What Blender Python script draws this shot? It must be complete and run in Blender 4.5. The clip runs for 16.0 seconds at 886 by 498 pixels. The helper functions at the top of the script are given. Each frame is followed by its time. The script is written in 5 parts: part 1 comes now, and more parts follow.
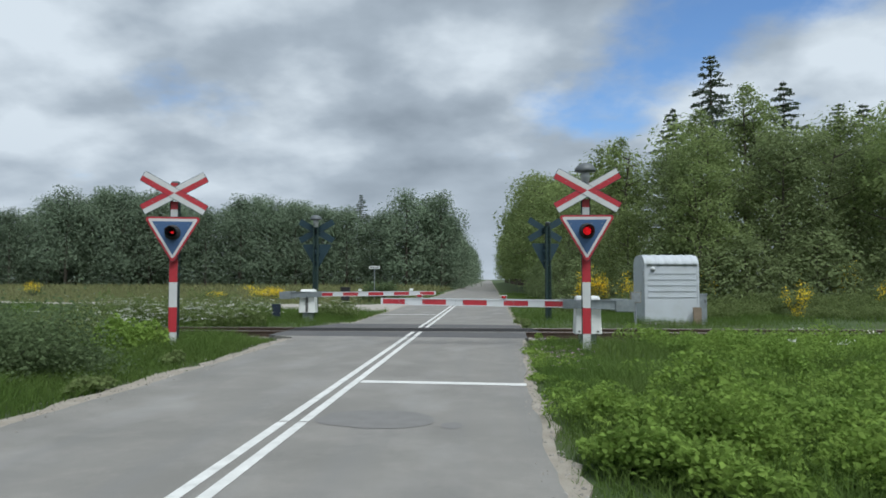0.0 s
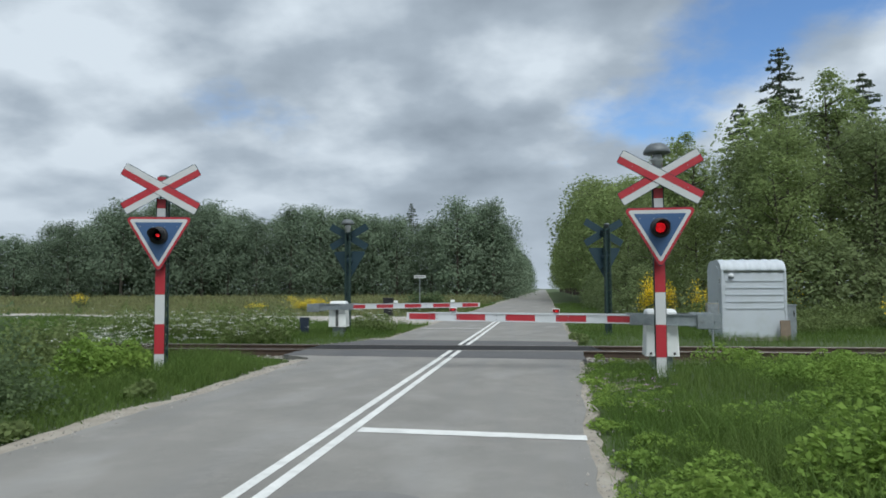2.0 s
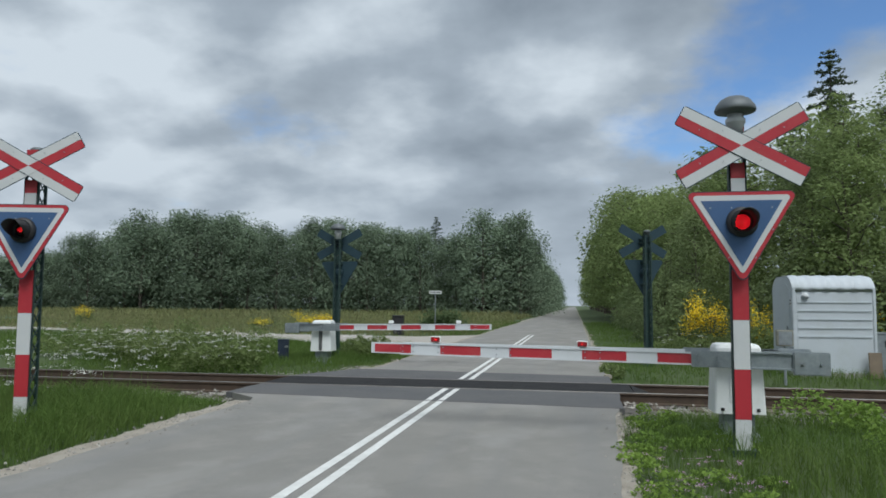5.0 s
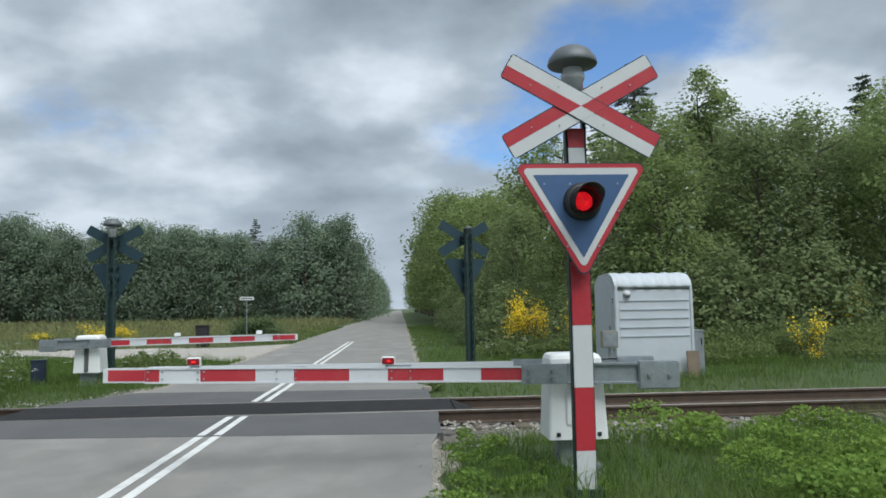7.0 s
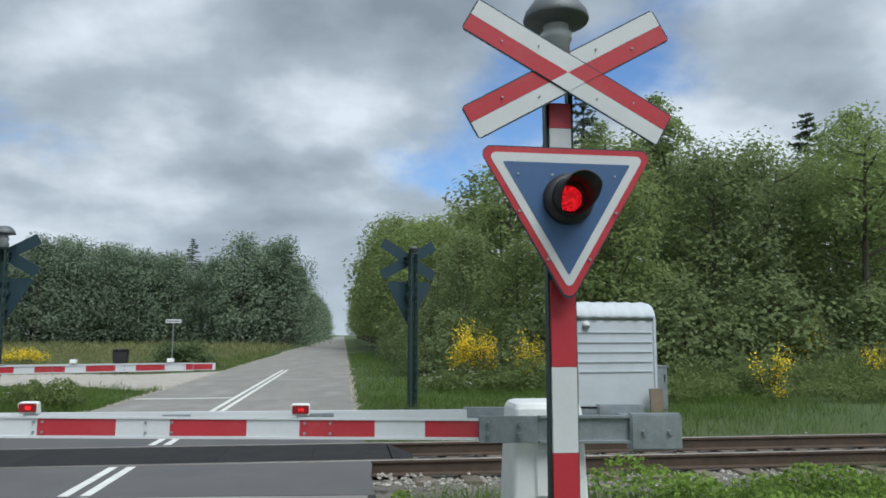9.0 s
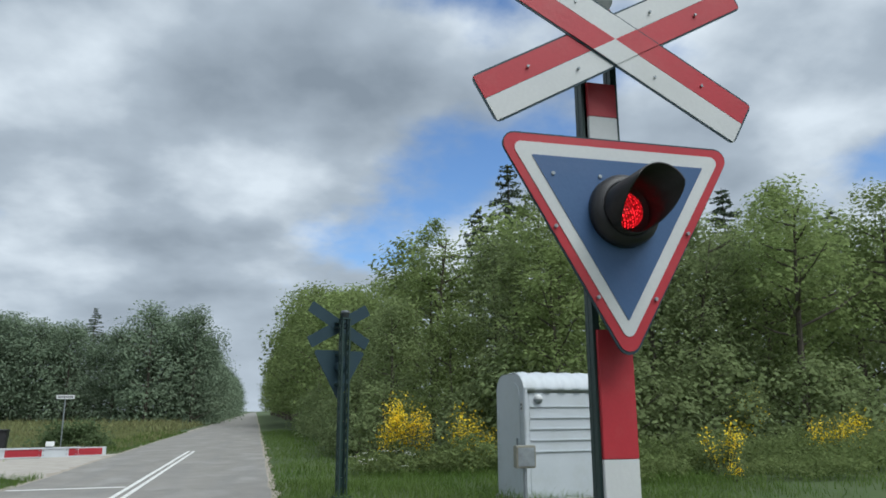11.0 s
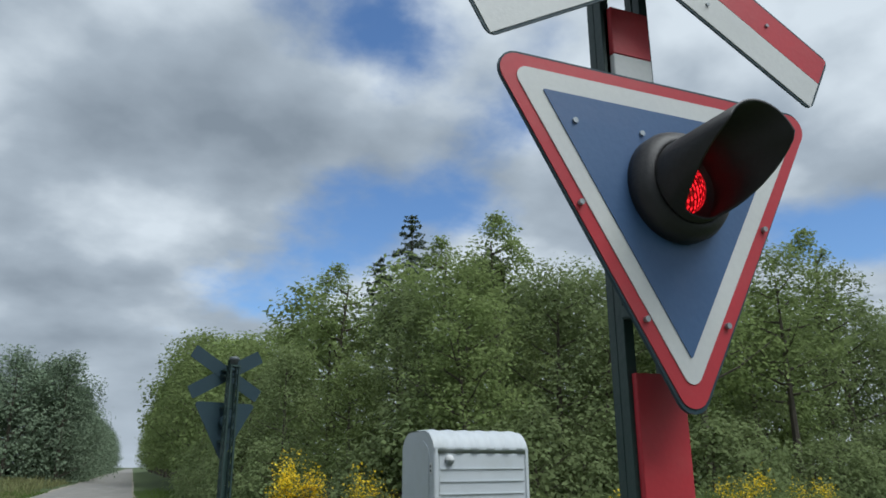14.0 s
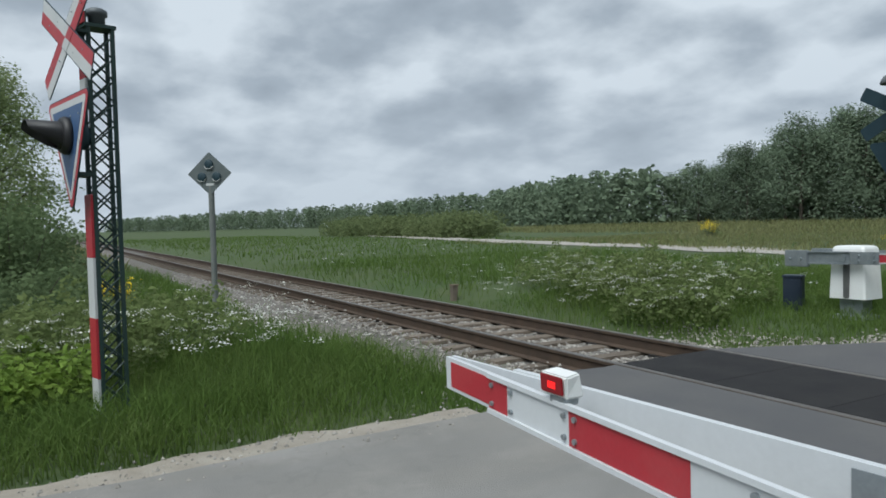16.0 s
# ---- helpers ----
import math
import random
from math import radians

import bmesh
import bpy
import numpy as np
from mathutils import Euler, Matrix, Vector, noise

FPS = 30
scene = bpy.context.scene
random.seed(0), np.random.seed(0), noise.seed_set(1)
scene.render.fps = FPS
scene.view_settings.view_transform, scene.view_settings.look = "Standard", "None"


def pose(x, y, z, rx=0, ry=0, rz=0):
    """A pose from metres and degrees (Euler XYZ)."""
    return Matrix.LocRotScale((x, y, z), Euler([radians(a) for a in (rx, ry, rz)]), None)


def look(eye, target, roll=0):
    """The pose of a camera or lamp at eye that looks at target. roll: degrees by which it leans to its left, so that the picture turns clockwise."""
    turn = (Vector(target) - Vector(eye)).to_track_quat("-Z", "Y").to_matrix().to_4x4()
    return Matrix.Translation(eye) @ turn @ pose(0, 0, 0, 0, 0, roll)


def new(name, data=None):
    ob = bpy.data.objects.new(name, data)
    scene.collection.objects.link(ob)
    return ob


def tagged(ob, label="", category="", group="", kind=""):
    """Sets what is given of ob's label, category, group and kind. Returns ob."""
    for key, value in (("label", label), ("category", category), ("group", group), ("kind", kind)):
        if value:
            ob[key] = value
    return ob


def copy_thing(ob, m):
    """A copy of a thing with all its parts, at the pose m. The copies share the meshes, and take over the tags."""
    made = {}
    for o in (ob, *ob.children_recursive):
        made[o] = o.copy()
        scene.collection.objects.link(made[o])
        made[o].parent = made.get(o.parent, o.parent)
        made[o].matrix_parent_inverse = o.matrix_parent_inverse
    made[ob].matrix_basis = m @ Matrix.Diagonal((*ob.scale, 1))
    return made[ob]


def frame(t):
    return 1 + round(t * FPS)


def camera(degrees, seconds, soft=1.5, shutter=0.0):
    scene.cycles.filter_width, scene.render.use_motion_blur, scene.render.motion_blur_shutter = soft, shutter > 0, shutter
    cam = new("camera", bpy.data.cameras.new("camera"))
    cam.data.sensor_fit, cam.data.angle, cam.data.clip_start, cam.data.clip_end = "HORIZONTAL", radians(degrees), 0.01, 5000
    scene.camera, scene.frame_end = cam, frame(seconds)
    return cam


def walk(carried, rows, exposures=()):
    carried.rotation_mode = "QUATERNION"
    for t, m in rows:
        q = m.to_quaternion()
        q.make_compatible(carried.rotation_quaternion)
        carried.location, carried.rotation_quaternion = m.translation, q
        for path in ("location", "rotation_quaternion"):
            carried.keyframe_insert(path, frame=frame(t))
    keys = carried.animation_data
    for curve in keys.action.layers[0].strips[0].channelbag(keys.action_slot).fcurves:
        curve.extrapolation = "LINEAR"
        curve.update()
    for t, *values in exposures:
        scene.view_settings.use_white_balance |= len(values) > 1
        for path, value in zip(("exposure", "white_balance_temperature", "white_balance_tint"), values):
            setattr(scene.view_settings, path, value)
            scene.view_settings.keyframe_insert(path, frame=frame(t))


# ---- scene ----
cam = camera(62.7, 16.0, soft=1.7)
PATH = [
    (0, (-1.961, -15.023, 1.464), (-2.09, -13.029, 1.547), -0.0),
    (0.5, (-1.922, -14.281, 1.501), (-2.066, -12.288, 1.598), -0.1),
    (1, (-1.901, -13.595, 1.488), (-2.085, -11.606, 1.594), -0.5),
    (1.5, (-1.865, -12.913, 1.486), (-2.099, -10.93, 1.594), -0.6),
    (2, (-1.852, -12.182, 1.472), (-2.128, -10.205, 1.582), -0.3),
    (2.5, (-1.821, -11.469, 1.481), (-2.136, -9.498, 1.606), 0.0),
    (3, (-1.774, -10.803, 1.477), (-2.112, -8.837, 1.617), 0.2),
    (5.3, (-1.736, -7.89, 1.551), (-2.092, -5.927, 1.704), 0.4),
    (5.5, (-1.716, -7.693, 1.553), (-2.027, -5.722, 1.698), 0.4),
    (6, (-1.599, -7.15, 1.551), (-1.739, -5.16, 1.69), 0.2),
    (6.5, (-1.546, -6.58, 1.541), (-1.511, -4.586, 1.69), -0.3),
    (7, (-1.534, -6.072, 1.567), (-1.416, -4.083, 1.729), -1.0),
    (7.5, (-1.436, -5.636, 1.575), (-1.304, -3.647, 1.74), -1.2),
    (8, (-1.43, -5.179, 1.564), (-1.304, -3.189, 1.724), -0.8),
    (8.5, (-1.392, -4.715, 1.579), (-1.226, -2.73, 1.761), -0.3),
    (9, (-1.367, -4.377, 1.6), (-1.1, -2.409, 1.835), 0.1),
    (9.5, (-1.477, -3.992, 1.616), (-1.105, -2.049, 1.909), -0.0),
    (10, (-1.48, -3.602, 1.602), (-1.046, -1.678, 1.934), 0.0),
    (12.3, (-1.517, -1.848, 1.673), (-0.848, -0.046, 2.224), -1.3),
    (12.5, (-1.495, -1.739, 1.715), (-0.678, 0.001, 2.265), -2.0),
    (13, (-1.365, -1.649, 1.742), (-0.271, -0.107, 2.395), -2.2),
    (13.5, (-1.328, -1.58, 1.728), (-0.234, -0.049, 2.405), -2.1),
    (14, (-1.316, -1.535, 1.705), (-0.588, 0.238, 2.277), -0.2),
    (14.2, (-1.308, -1.538, 1.68), (-0.964, 0.376, 2.147), 0.6),
    (14.5, (-1.386, -1.46, 1.657), (-1.52, 0.511, 1.967), 0.8),
    (15, (-1.517, -1.258, 1.65), (-2.34, 0.561, 1.765), -0.2),
    (15.3, (-1.545, -1.02, 1.614), (-2.74, 0.583, 1.638), -0.7),
    (15.6, (-1.585, -0.73, 1.628), (-3.094, 0.582, 1.583), -0.8),
    (16, (-1.639, -0.33, 1.628), (-3.39, 0.634, 1.555), -1.5),
]
walk(cam, [(t, look(eye, target, roll)) for t, eye, target, roll in PATH], tuple((t, e, 5950, 5) for t, e in ((0.0, 0.05), (3.0, 0.05), (5.5, -0.08), (7.0, 0.16), (10.0, 0.14), (12.5, 0.06), (13.3, -0.05), (14.0, 0.02), (15.0, -0.06), (15.5, -0.12), (16.0, -0.02))))

# ---- light ----
SUN_DIR = Vector((0.30, -0.55, 1.0)).normalized()
SUN_EL = math.asin(SUN_DIR.z)
SUN_AZ = math.atan2(SUN_DIR.x, SUN_DIR.y)


def make_world():
    w = bpy.data.worlds.new("sky")
    scene.world = w
    w.use_nodes = True
    nt = w.node_tree
    nt.nodes.clear()
    N = nt.nodes.new
    L = nt.links.new
    out, bg = N("ShaderNodeOutputWorld"), N("ShaderNodeBackground")
    sky = N("ShaderNodeTexSky")
    sky.sky_type, sky.sun_disc = "NISHITA", False
    sky.sun_elevation, sky.sun_rotation = SUN_EL, SUN_AZ
    sky.air_density, sky.dust_density = 1.0, 0.2
    gain = N("ShaderNodeMix")
    gain.data_type, gain.blend_type = "RGBA", "MULTIPLY"
    gain.inputs[0].default_value = 1.0
    gain.inputs[7].default_value = (0.098, 0.112, 0.132, 1)
    L(sky.outputs[0], gain.inputs[6])
    co = N("ShaderNodeTexCoord")
    sep = N("ShaderNodeSeparateXYZ")
    L(co.outputs["Generated"], sep.inputs[0])

    def m(op, a, b=None, c=None, clamp=False):
        n = N("ShaderNodeMath")
        n.operation, n.use_clamp = op, clamp
        for i, v in enumerate((a, b, c)):
            if v is None:
                continue
            if isinstance(v, (int, float)):
                n.inputs[i].default_value = v
            else:
                L(v, n.inputs[i])
        return n.outputs[0]

    # cloud deck: the direction laid onto a flat layer
    z = m("ADD", m("MAXIMUM", sep.outputs[2], 0.0), 0.35)
    u, v = m("DIVIDE", sep.outputs[0], z), m("DIVIDE", sep.outputs[1], z)
    comb = N("ShaderNodeCombineXYZ")
    L(u, comb.inputs[0]), L(v, comb.inputs[1])

    def fbm(scale, detail, rough, off):
        mp = N("ShaderNodeMapping")
        mp.inputs["Location"].default_value = off
        L(comb.outputs[0], mp.inputs[0])
        n = N("ShaderNodeTexNoise")
        n.inputs["Scale"].default_value, n.inputs["Detail"].default_value = scale, detail
        n.inputs["Roughness"].default_value = rough
        L(mp.outputs[0], n.inputs["Vector"])
        return n.outputs["Fac"]

    big, mid, fine = fbm(1.1, 3, 0.5, (3.1, 1.7, 0)), fbm(2.9, 7, 0.55, (0.4, 5.2, 0)), fbm(3.4, 7, 0.47, (7.7, 2.2, 0))
    # blue opening over the woods beside the road
    def opening(u0, v0, cu, cv, long, wide):
        du, dv = m("SUBTRACT", u, u0), m("SUBTRACT", v, v0)
        along = m("ADD", m("MULTIPLY", du, cu), m("MULTIPLY", dv, cv))
        cross = m("ADD", m("MULTIPLY", du, -cv), m("MULTIPLY", dv, cu))
        return m("POWER", 2.718, m("MULTIPLY", -1.0, m("ADD", m("MULTIPLY", m("MULTIPLY", along, along), long), m("MULTIPLY", m("MULTIPLY", cross, cross), wide))))

    hole = m("ADD", opening(0.36, 1.44, 0.447, -0.894, 4.2, 22.0), m("ADD", m("MULTIPLY", opening(0.25, 0.88, 1.0, 0.0, 24.0, 40.0), 0.62), opening(1.19, 0.97, 1.0, 0.0, 22.0, 22.0)))
    cover = m("SUBTRACT", m("ADD", m("MULTIPLY", big, 0.55), m("MULTIPLY", mid, 0.85)), m("MULTIPLY", hole, 0.50))
    ramp = N("ShaderNodeMapRange")
    ramp.interpolation_type = "SMOOTHSTEP"
    ramp.inputs[1].default_value, ramp.inputs[2].default_value = 0.30, 0.54
    L(cover, ramp.inputs[0])
    shade = N("ShaderNodeValToRGB")
    el = shade.color_ramp.elements
    el[0].position, el[0].color = 0.37, (0.71, 0.735, 0.765, 1)
    el[1].position, el[1].color = 0.63, (0.24, 0.27, 0.31, 1)
    e = shade.color_ramp.elements.new(0.485)
    e.color = (0.41, 0.445, 0.49, 1)
    deck = m("ADD", m("MULTIPLY", big, 0.42), m("MULTIPLY", fine, 0.58))
    # the deck is thickest ahead and thins to both sides
    L(m("SUBTRACT", deck, m("ADD", m("MULTIPLY", m("MINIMUM", m("MAXIMUM", m("ADD", u, 0.5), 0.0), 0.75), 0.065), m("MULTIPLY", m("MINIMUM", m("MAXIMUM", m("SUBTRACT", -0.6, u), 0.0), 1.2), 0.07))), shade.inputs[0])
    # clouds pale towards the horizon
    low = N("ShaderNodeMapRange")
    low.interpolation_type = "SMOOTHSTEP"
    low.inputs[1].default_value, low.inputs[2].default_value, low.inputs[3].default_value, low.inputs[4].default_value = 0.0, 0.24, 0.62, 0.0
    L(sep.outputs[2], low.inputs[0])
    pale = N("ShaderNodeMix")
    pale.data_type = "RGBA"
    pale.inputs[7].default_value = (0.53, 0.565, 0.61, 1)
    L(low.outputs[0], pale.inputs[0]), L(shade.outputs[0], pale.inputs[6])
    mix = N("ShaderNodeMix")
    mix.data_type = "RGBA"
    L(ramp.outputs[0], mix.inputs[0])
    L(gain.outputs[2], mix.inputs[6])
    L(pale.outputs[2], mix.inputs[7])
    L(mix.outputs[2], bg.inputs[0])
    bg.inputs[1].default_value = 1.0
    L(bg.outputs[0], out.inputs[0])


make_world()
sun_data = bpy.data.lights.new("sun", "SUN")
sun_data.energy, sun_data.angle, sun_data.color = 3.1, radians(40), (1.0, 0.96, 0.9)
sun = new("sun", sun_data)
sun.matrix_world = look((0, 0, 60), Vector((0, 0, 60)) - SUN_DIR)


# ---- materials ----
def material(name, color, rough=0.6, metal=0.0, color2=None, scale=6.0, fine=60.0, bump=0.2, spread=0.5, per_object=0.0, per_island=0.0, per_tree=0.0, emit=0.0, trans=0.0, dirt=None, dirt_amount=0.0, spec=0.4, coords="Object"):
    """Two scales of noise between two colours, a bump, and if wished a change from piece to piece."""
    mat = bpy.data.materials.new(name)
    mat.use_nodes = True
    nt = mat.node_tree
    N, L = nt.nodes.new, nt.links.new
    p = nt.nodes["Principled BSDF"]
    p.inputs["Roughness"].default_value, p.inputs["Metallic"].default_value = rough, metal
    p.inputs["Specular IOR Level"].default_value = spec
    c2 = color2 or tuple(v * 0.75 for v in color)
    co = N("ShaderNodeTexCoord")
    n1, n2 = N("ShaderNodeTexNoise"), N("ShaderNodeTexNoise")
    for n, s in ((n1, scale), (n2, fine)):
        n.inputs["Scale"].default_value, n.inputs["Detail"].default_value = s, 5
        L(co.outputs[coords], n.inputs["Vector"])
    add = N("ShaderNodeMath")
    add.operation = "MULTIPLY_ADD"
    L(n1.outputs["Fac"], add.inputs[0])
    add.inputs[1].default_value = 0.65
    half = N("ShaderNodeMath")
    half.operation = "MULTIPLY"
    half.inputs[1].default_value = 0.35
    L(n2.outputs["Fac"], half.inputs[0])
    L(half.outputs[0], add.inputs[2])
    rng = N("ShaderNodeMapRange")
    rng.inputs[1].default_value, rng.inputs[2].default_value = 0.5 - spread * 0.35, 0.5 + spread * 0.35
    L(add.outputs[0], rng.inputs[0])
    mix = N("ShaderNodeMix")
    mix.data_type = "RGBA"
    mix.inputs[6].default_value, mix.inputs[7].default_value = (*color, 1), (*c2, 1)
    L(rng.outputs[0], mix.inputs[0])
    col = mix.outputs[2]
    if dirt:
        nd = N("ShaderNodeTexNoise")
        nd.inputs["Scale"].default_value, nd.inputs["Detail"].default_value = scale * 0.6 + 1, 8
        nd.inputs["Roughness"].default_value = 0.7
        L(co.outputs[coords], nd.inputs["Vector"])
        rd = N("ShaderNodeMapRange")
        rd.inputs[1].default_value, rd.inputs[2].default_value, rd.inputs[4].default_value = 0.5, 0.75, dirt_amount
        L(nd.outputs["Fac"], rd.inputs[0])
        md = N("ShaderNodeMix")
        md.data_type = "RGBA"
        md.inputs[7].default_value = (*dirt, 1)
        L(rd.outputs[0], md.inputs[0]), L(col, md.inputs[6])
        col = md.outputs[2]
    if per_object or per_island:
        src = N("ShaderNodeObjectInfo").outputs["Random"] if per_object else N("ShaderNodeNewGeometry").outputs["Random Per Island"]
        amount = per_object or per_island
        r2 = N("ShaderNodeMapRange")
        r2.inputs[3].default_value, r2.inputs[4].default_value = 1 - amount, 1 + amount
        L(src, r2.inputs[0])
        hv = N("ShaderNodeHueSaturation")
        L(r2.outputs[0], hv.inputs["Value"])
        L(col, hv.inputs["Color"])
        col = hv.outputs[0]
    if per_tree:
        r3, hv = N("ShaderNodeMapRange"), N("ShaderNodeHueSaturation")
        r3.inputs[3].default_value, r3.inputs[4].default_value = 1 - per_tree, 1 + per_tree
        L(N("ShaderNodeObjectInfo").outputs["Random"], r3.inputs[0])
        L(r3.outputs[0], hv.inputs["Value"]), L(col, hv.inputs["Color"])
        col = hv.outputs[0]
    L(col, p.inputs["Base Color"])
    if bump:
        b = N("ShaderNodeBump")
        b.inputs["Strength"].default_value, b.inputs["Distance"].default_value = bump, 0.02
        L(n2.outputs["Fac"], b.inputs["Height"])
        L(b.outputs[0], p.inputs["Normal"])
    if emit:
        p.inputs["Emission Color"].default_value = (*color, 1)
        p.inputs["Emission Strength"].default_value = emit
    if trans:
        t = N("ShaderNodeBsdfTranslucent")
        L(col, t.inputs[0])
        ms = N("ShaderNodeMixShader")
        ms.inputs[0].default_value = trans
        L(p.outputs[0], ms.inputs[1]), L(t.outputs[0], ms.inputs[2])
        L(ms.outputs[0], nt.nodes["Material Output"].inputs[0])
    return mat


M_ASPHALT = material("worn asphalt", (0.238, 0.227, 0.21), 0.9, color2=(0.18, 0.173, 0.16), scale=0.8, fine=90, bump=0.35, dirt=(0.31, 0.292, 0.266), dirt_amount=0.5)


def wear(mat, dark, pale, crack):
    """Long wheel-track streaks, pale grit speckle and hairline cracks on a road material."""
    nt = mat.node_tree
    N, L = nt.nodes.new, nt.links.new
    p = nt.nodes["Principled BSDF"]
    col = p.inputs["Base Color"].links[0].from_socket
    co = N("ShaderNodeTexCoord")

    def mapped(scale):
        mp = N("ShaderNodeMapping")
        mp.inputs["Scale"].default_value = scale
        L(co.outputs["Object"], mp.inputs[0])
        return mp.outputs[0]

    def layer(fac, lo, hi, amount, tint, col):
        mr = N("ShaderNodeMapRange")
        mr.inputs[1].default_value, mr.inputs[2].default_value, mr.inputs[4].default_value = lo, hi, amount
        L(fac, mr.inputs[0])
        mx = N("ShaderNodeMix")
        mx.data_type = "RGBA"
        mx.inputs[7].default_value = (*tint, 1)
        L(mr.outputs[0], mx.inputs[0]), L(col, mx.inputs[6])
        return mx.outputs[2]

    n = N("ShaderNodeTexNoise")
    n.inputs["Scale"].default_value, n.inputs["Detail"].default_value = 1.0, 4
    L(mapped((1.5, 0.09, 1)), n.inputs["Vector"])
    col = layer(n.outputs["Fac"], 0.48, 0.68, 0.55, dark, col)
    n2 = N("ShaderNodeTexNoise")
    n2.inputs["Scale"].default_value, n2.inputs["Detail"].default_value = 1.0, 5
    L(mapped((0.9, 0.5, 1)), n2.inputs["Vector"])
    col = layer(n2.outputs["Fac"], 0.52, 0.72, 0.5, pale, col)
    v = N("ShaderNodeTexVoronoi")
    v.inputs["Scale"].default_value = 95
    L(co.outputs["Object"], v.inputs["Vector"])
    col = layer(v.outputs["Distance"], 0.28, 0.05, 0.35, pale, col)
    e = N("ShaderNodeTexVoronoi")
    e.feature = "DISTANCE_TO_EDGE"
    e.inputs["Scale"].default_value = 1.0
    wn = N("ShaderNodeTexNoise")
    wn.inputs["Scale"].default_value = 3.0
    L(co.outputs["Object"], wn.inputs["Vector"])
    add = N("ShaderNodeMix")
    add.data_type = "VECTOR"
    add.inputs[0].default_value = 0.25
    L(mapped((0.55, 0.28, 1)), add.inputs[4]), L(wn.outputs["Color"], add.inputs[5])
    L(add.outputs[1], e.inputs["Vector"])
    col = layer(e.outputs["Distance"], 0.007, 0.001, crack, tuple(c * 0.45 for c in dark), col)
    L(col, p.inputs["Base Color"])


wear(M_ASPHALT, (0.19, 0.187, 0.183), (0.33, 0.32, 0.305), 0.10)
M_ASPHALT2 = material("newer asphalt", (0.085, 0.085, 0.09), 0.9, color2=(0.115, 0.112, 0.11), scale=1.2, fine=110, bump=0.35)
M_RUBBER = material("crossing panel rubber", (0.022, 0.022, 0.024), 0.9, color2=(0.036, 0.035, 0.035), scale=3, fine=80, bump=0.3, spec=0.15)
M_PAINT = material("road paint", (0.72, 0.72, 0.70), 0.7, color2=(0.55, 0.55, 0.53), scale=5, fine=70, bump=0.15, dirt=(0.3, 0.3, 0.29), dirt_amount=0.45)
M_SAND = material("sandy verge", (0.36, 0.33, 0.28), 0.95, color2=(0.25, 0.22, 0.18), scale=4, fine=60, bump=0.6)
M_GRAVEL = material("gravel track", (0.42, 0.39, 0.35), 0.95, color2=(0.30, 0.28, 0.25), scale=2, fine=50, bump=0.6)
M_SOIL = material("meadow soil and grass", (0.046, 0.078, 0.023), 0.95, color2=(0.068, 0.09, 0.034), scale=0.12, fine=3.0, bump=0.5, dirt=(0.10, 0.092, 0.045), dirt_amount=0.4)
M_GRASS = material("grass blades", (0.098, 0.168, 0.036), 0.8, color2=(0.135, 0.19, 0.052), scale=0.5, fine=3, bump=0, per_island=0.22, trans=0.45, spec=0.15)
M_DRYGRASS = material("meadow grass", (0.19, 0.215, 0.09), 0.75, color2=(0.25, 0.24, 0.12), scale=0.12, fine=0.8, bump=0, per_island=0.3, trans=0.45, spec=0.15)
M_NETTLE = material("nettle leaves", (0.25, 0.355, 0.075), 0.8, color2=(0.165, 0.26, 0.058), scale=0.9, fine=6, bump=0, per_island=0.2, trans=0.45, spec=0.08)
M_BUSH = material("bush leaves", (0.125, 0.175, 0.085), 0.8, color2=(0.15, 0.20, 0.095), scale=0.9, fine=6, bump=0, per_island=0.15, trans=0.45, spec=0.06)
M_LEAF = material("broad leaves", (0.18, 0.23, 0.105), 0.8, color2=(0.215, 0.26, 0.12), scale=0.35, fine=2, bump=0, per_island=0.14, per_tree=0.2, trans=0.5, spec=0.05)
M_LEAF2 = material("young leaves", (0.205, 0.27, 0.10), 0.8, color2=(0.24, 0.295, 0.12), scale=0.35, fine=2, bump=0, per_island=0.14, per_tree=0.18, trans=0.5, spec=0.05)
# distance haze is mixed into this leaf colour: paler and greyer than the near leaves
M_LEAF_HAZY = material("hazed far leaves", (0.17, 0.225, 0.15), 0.85, color2=(0.205, 0.255, 0.175), scale=0.15, fine=1, bump=0, per_island=0.06, per_tree=0.14, trans=0.4, spec=0.03)
M_NEEDLE = material("spruce needles", (0.095, 0.125, 0.085), 0.75, color2=(0.12, 0.15, 0.095), scale=0.8, fine=6, bump=0, per_island=0.2, trans=0.35, spec=0.05)
M_BARK = material("bark", (0.12, 0.10, 0.08), 0.9, color2=(0.07, 0.06, 0.05), scale=3, fine=25, bump=0.8)
M_BLOOM_W = material("white umbel", (0.80, 0.80, 0.74), 0.7, bump=0, per_island=0.12, trans=0.2)
M_BLOOM_Y = material("yellow broom flower", (0.88, 0.62, 0.015), 0.6, color2=(0.90, 0.72, 0.04), bump=0, per_island=0.2, trans=0.25)
M_BLOOM_P = material("pink clover", (0.55, 0.33, 0.50), 0.7, bump=0, per_island=0.2)
M_STONE = material("ballast stone", (0.37, 0.35, 0.315), 0.9, color2=(0.21, 0.195, 0.175), scale=3, fine=30, bump=0.4, per_island=0.35)
M_BED = material("ballast bed", (0.20, 0.185, 0.165), 0.95, color2=(0.11, 0.10, 0.09), scale=9, fine=30, bump=1.0)
M_RAIL = material("rusty rail steel", (0.055, 0.040, 0.031), 0.8, 0.1, color2=(0.09, 0.062, 0.043), scale=5, fine=60, bump=0.3)
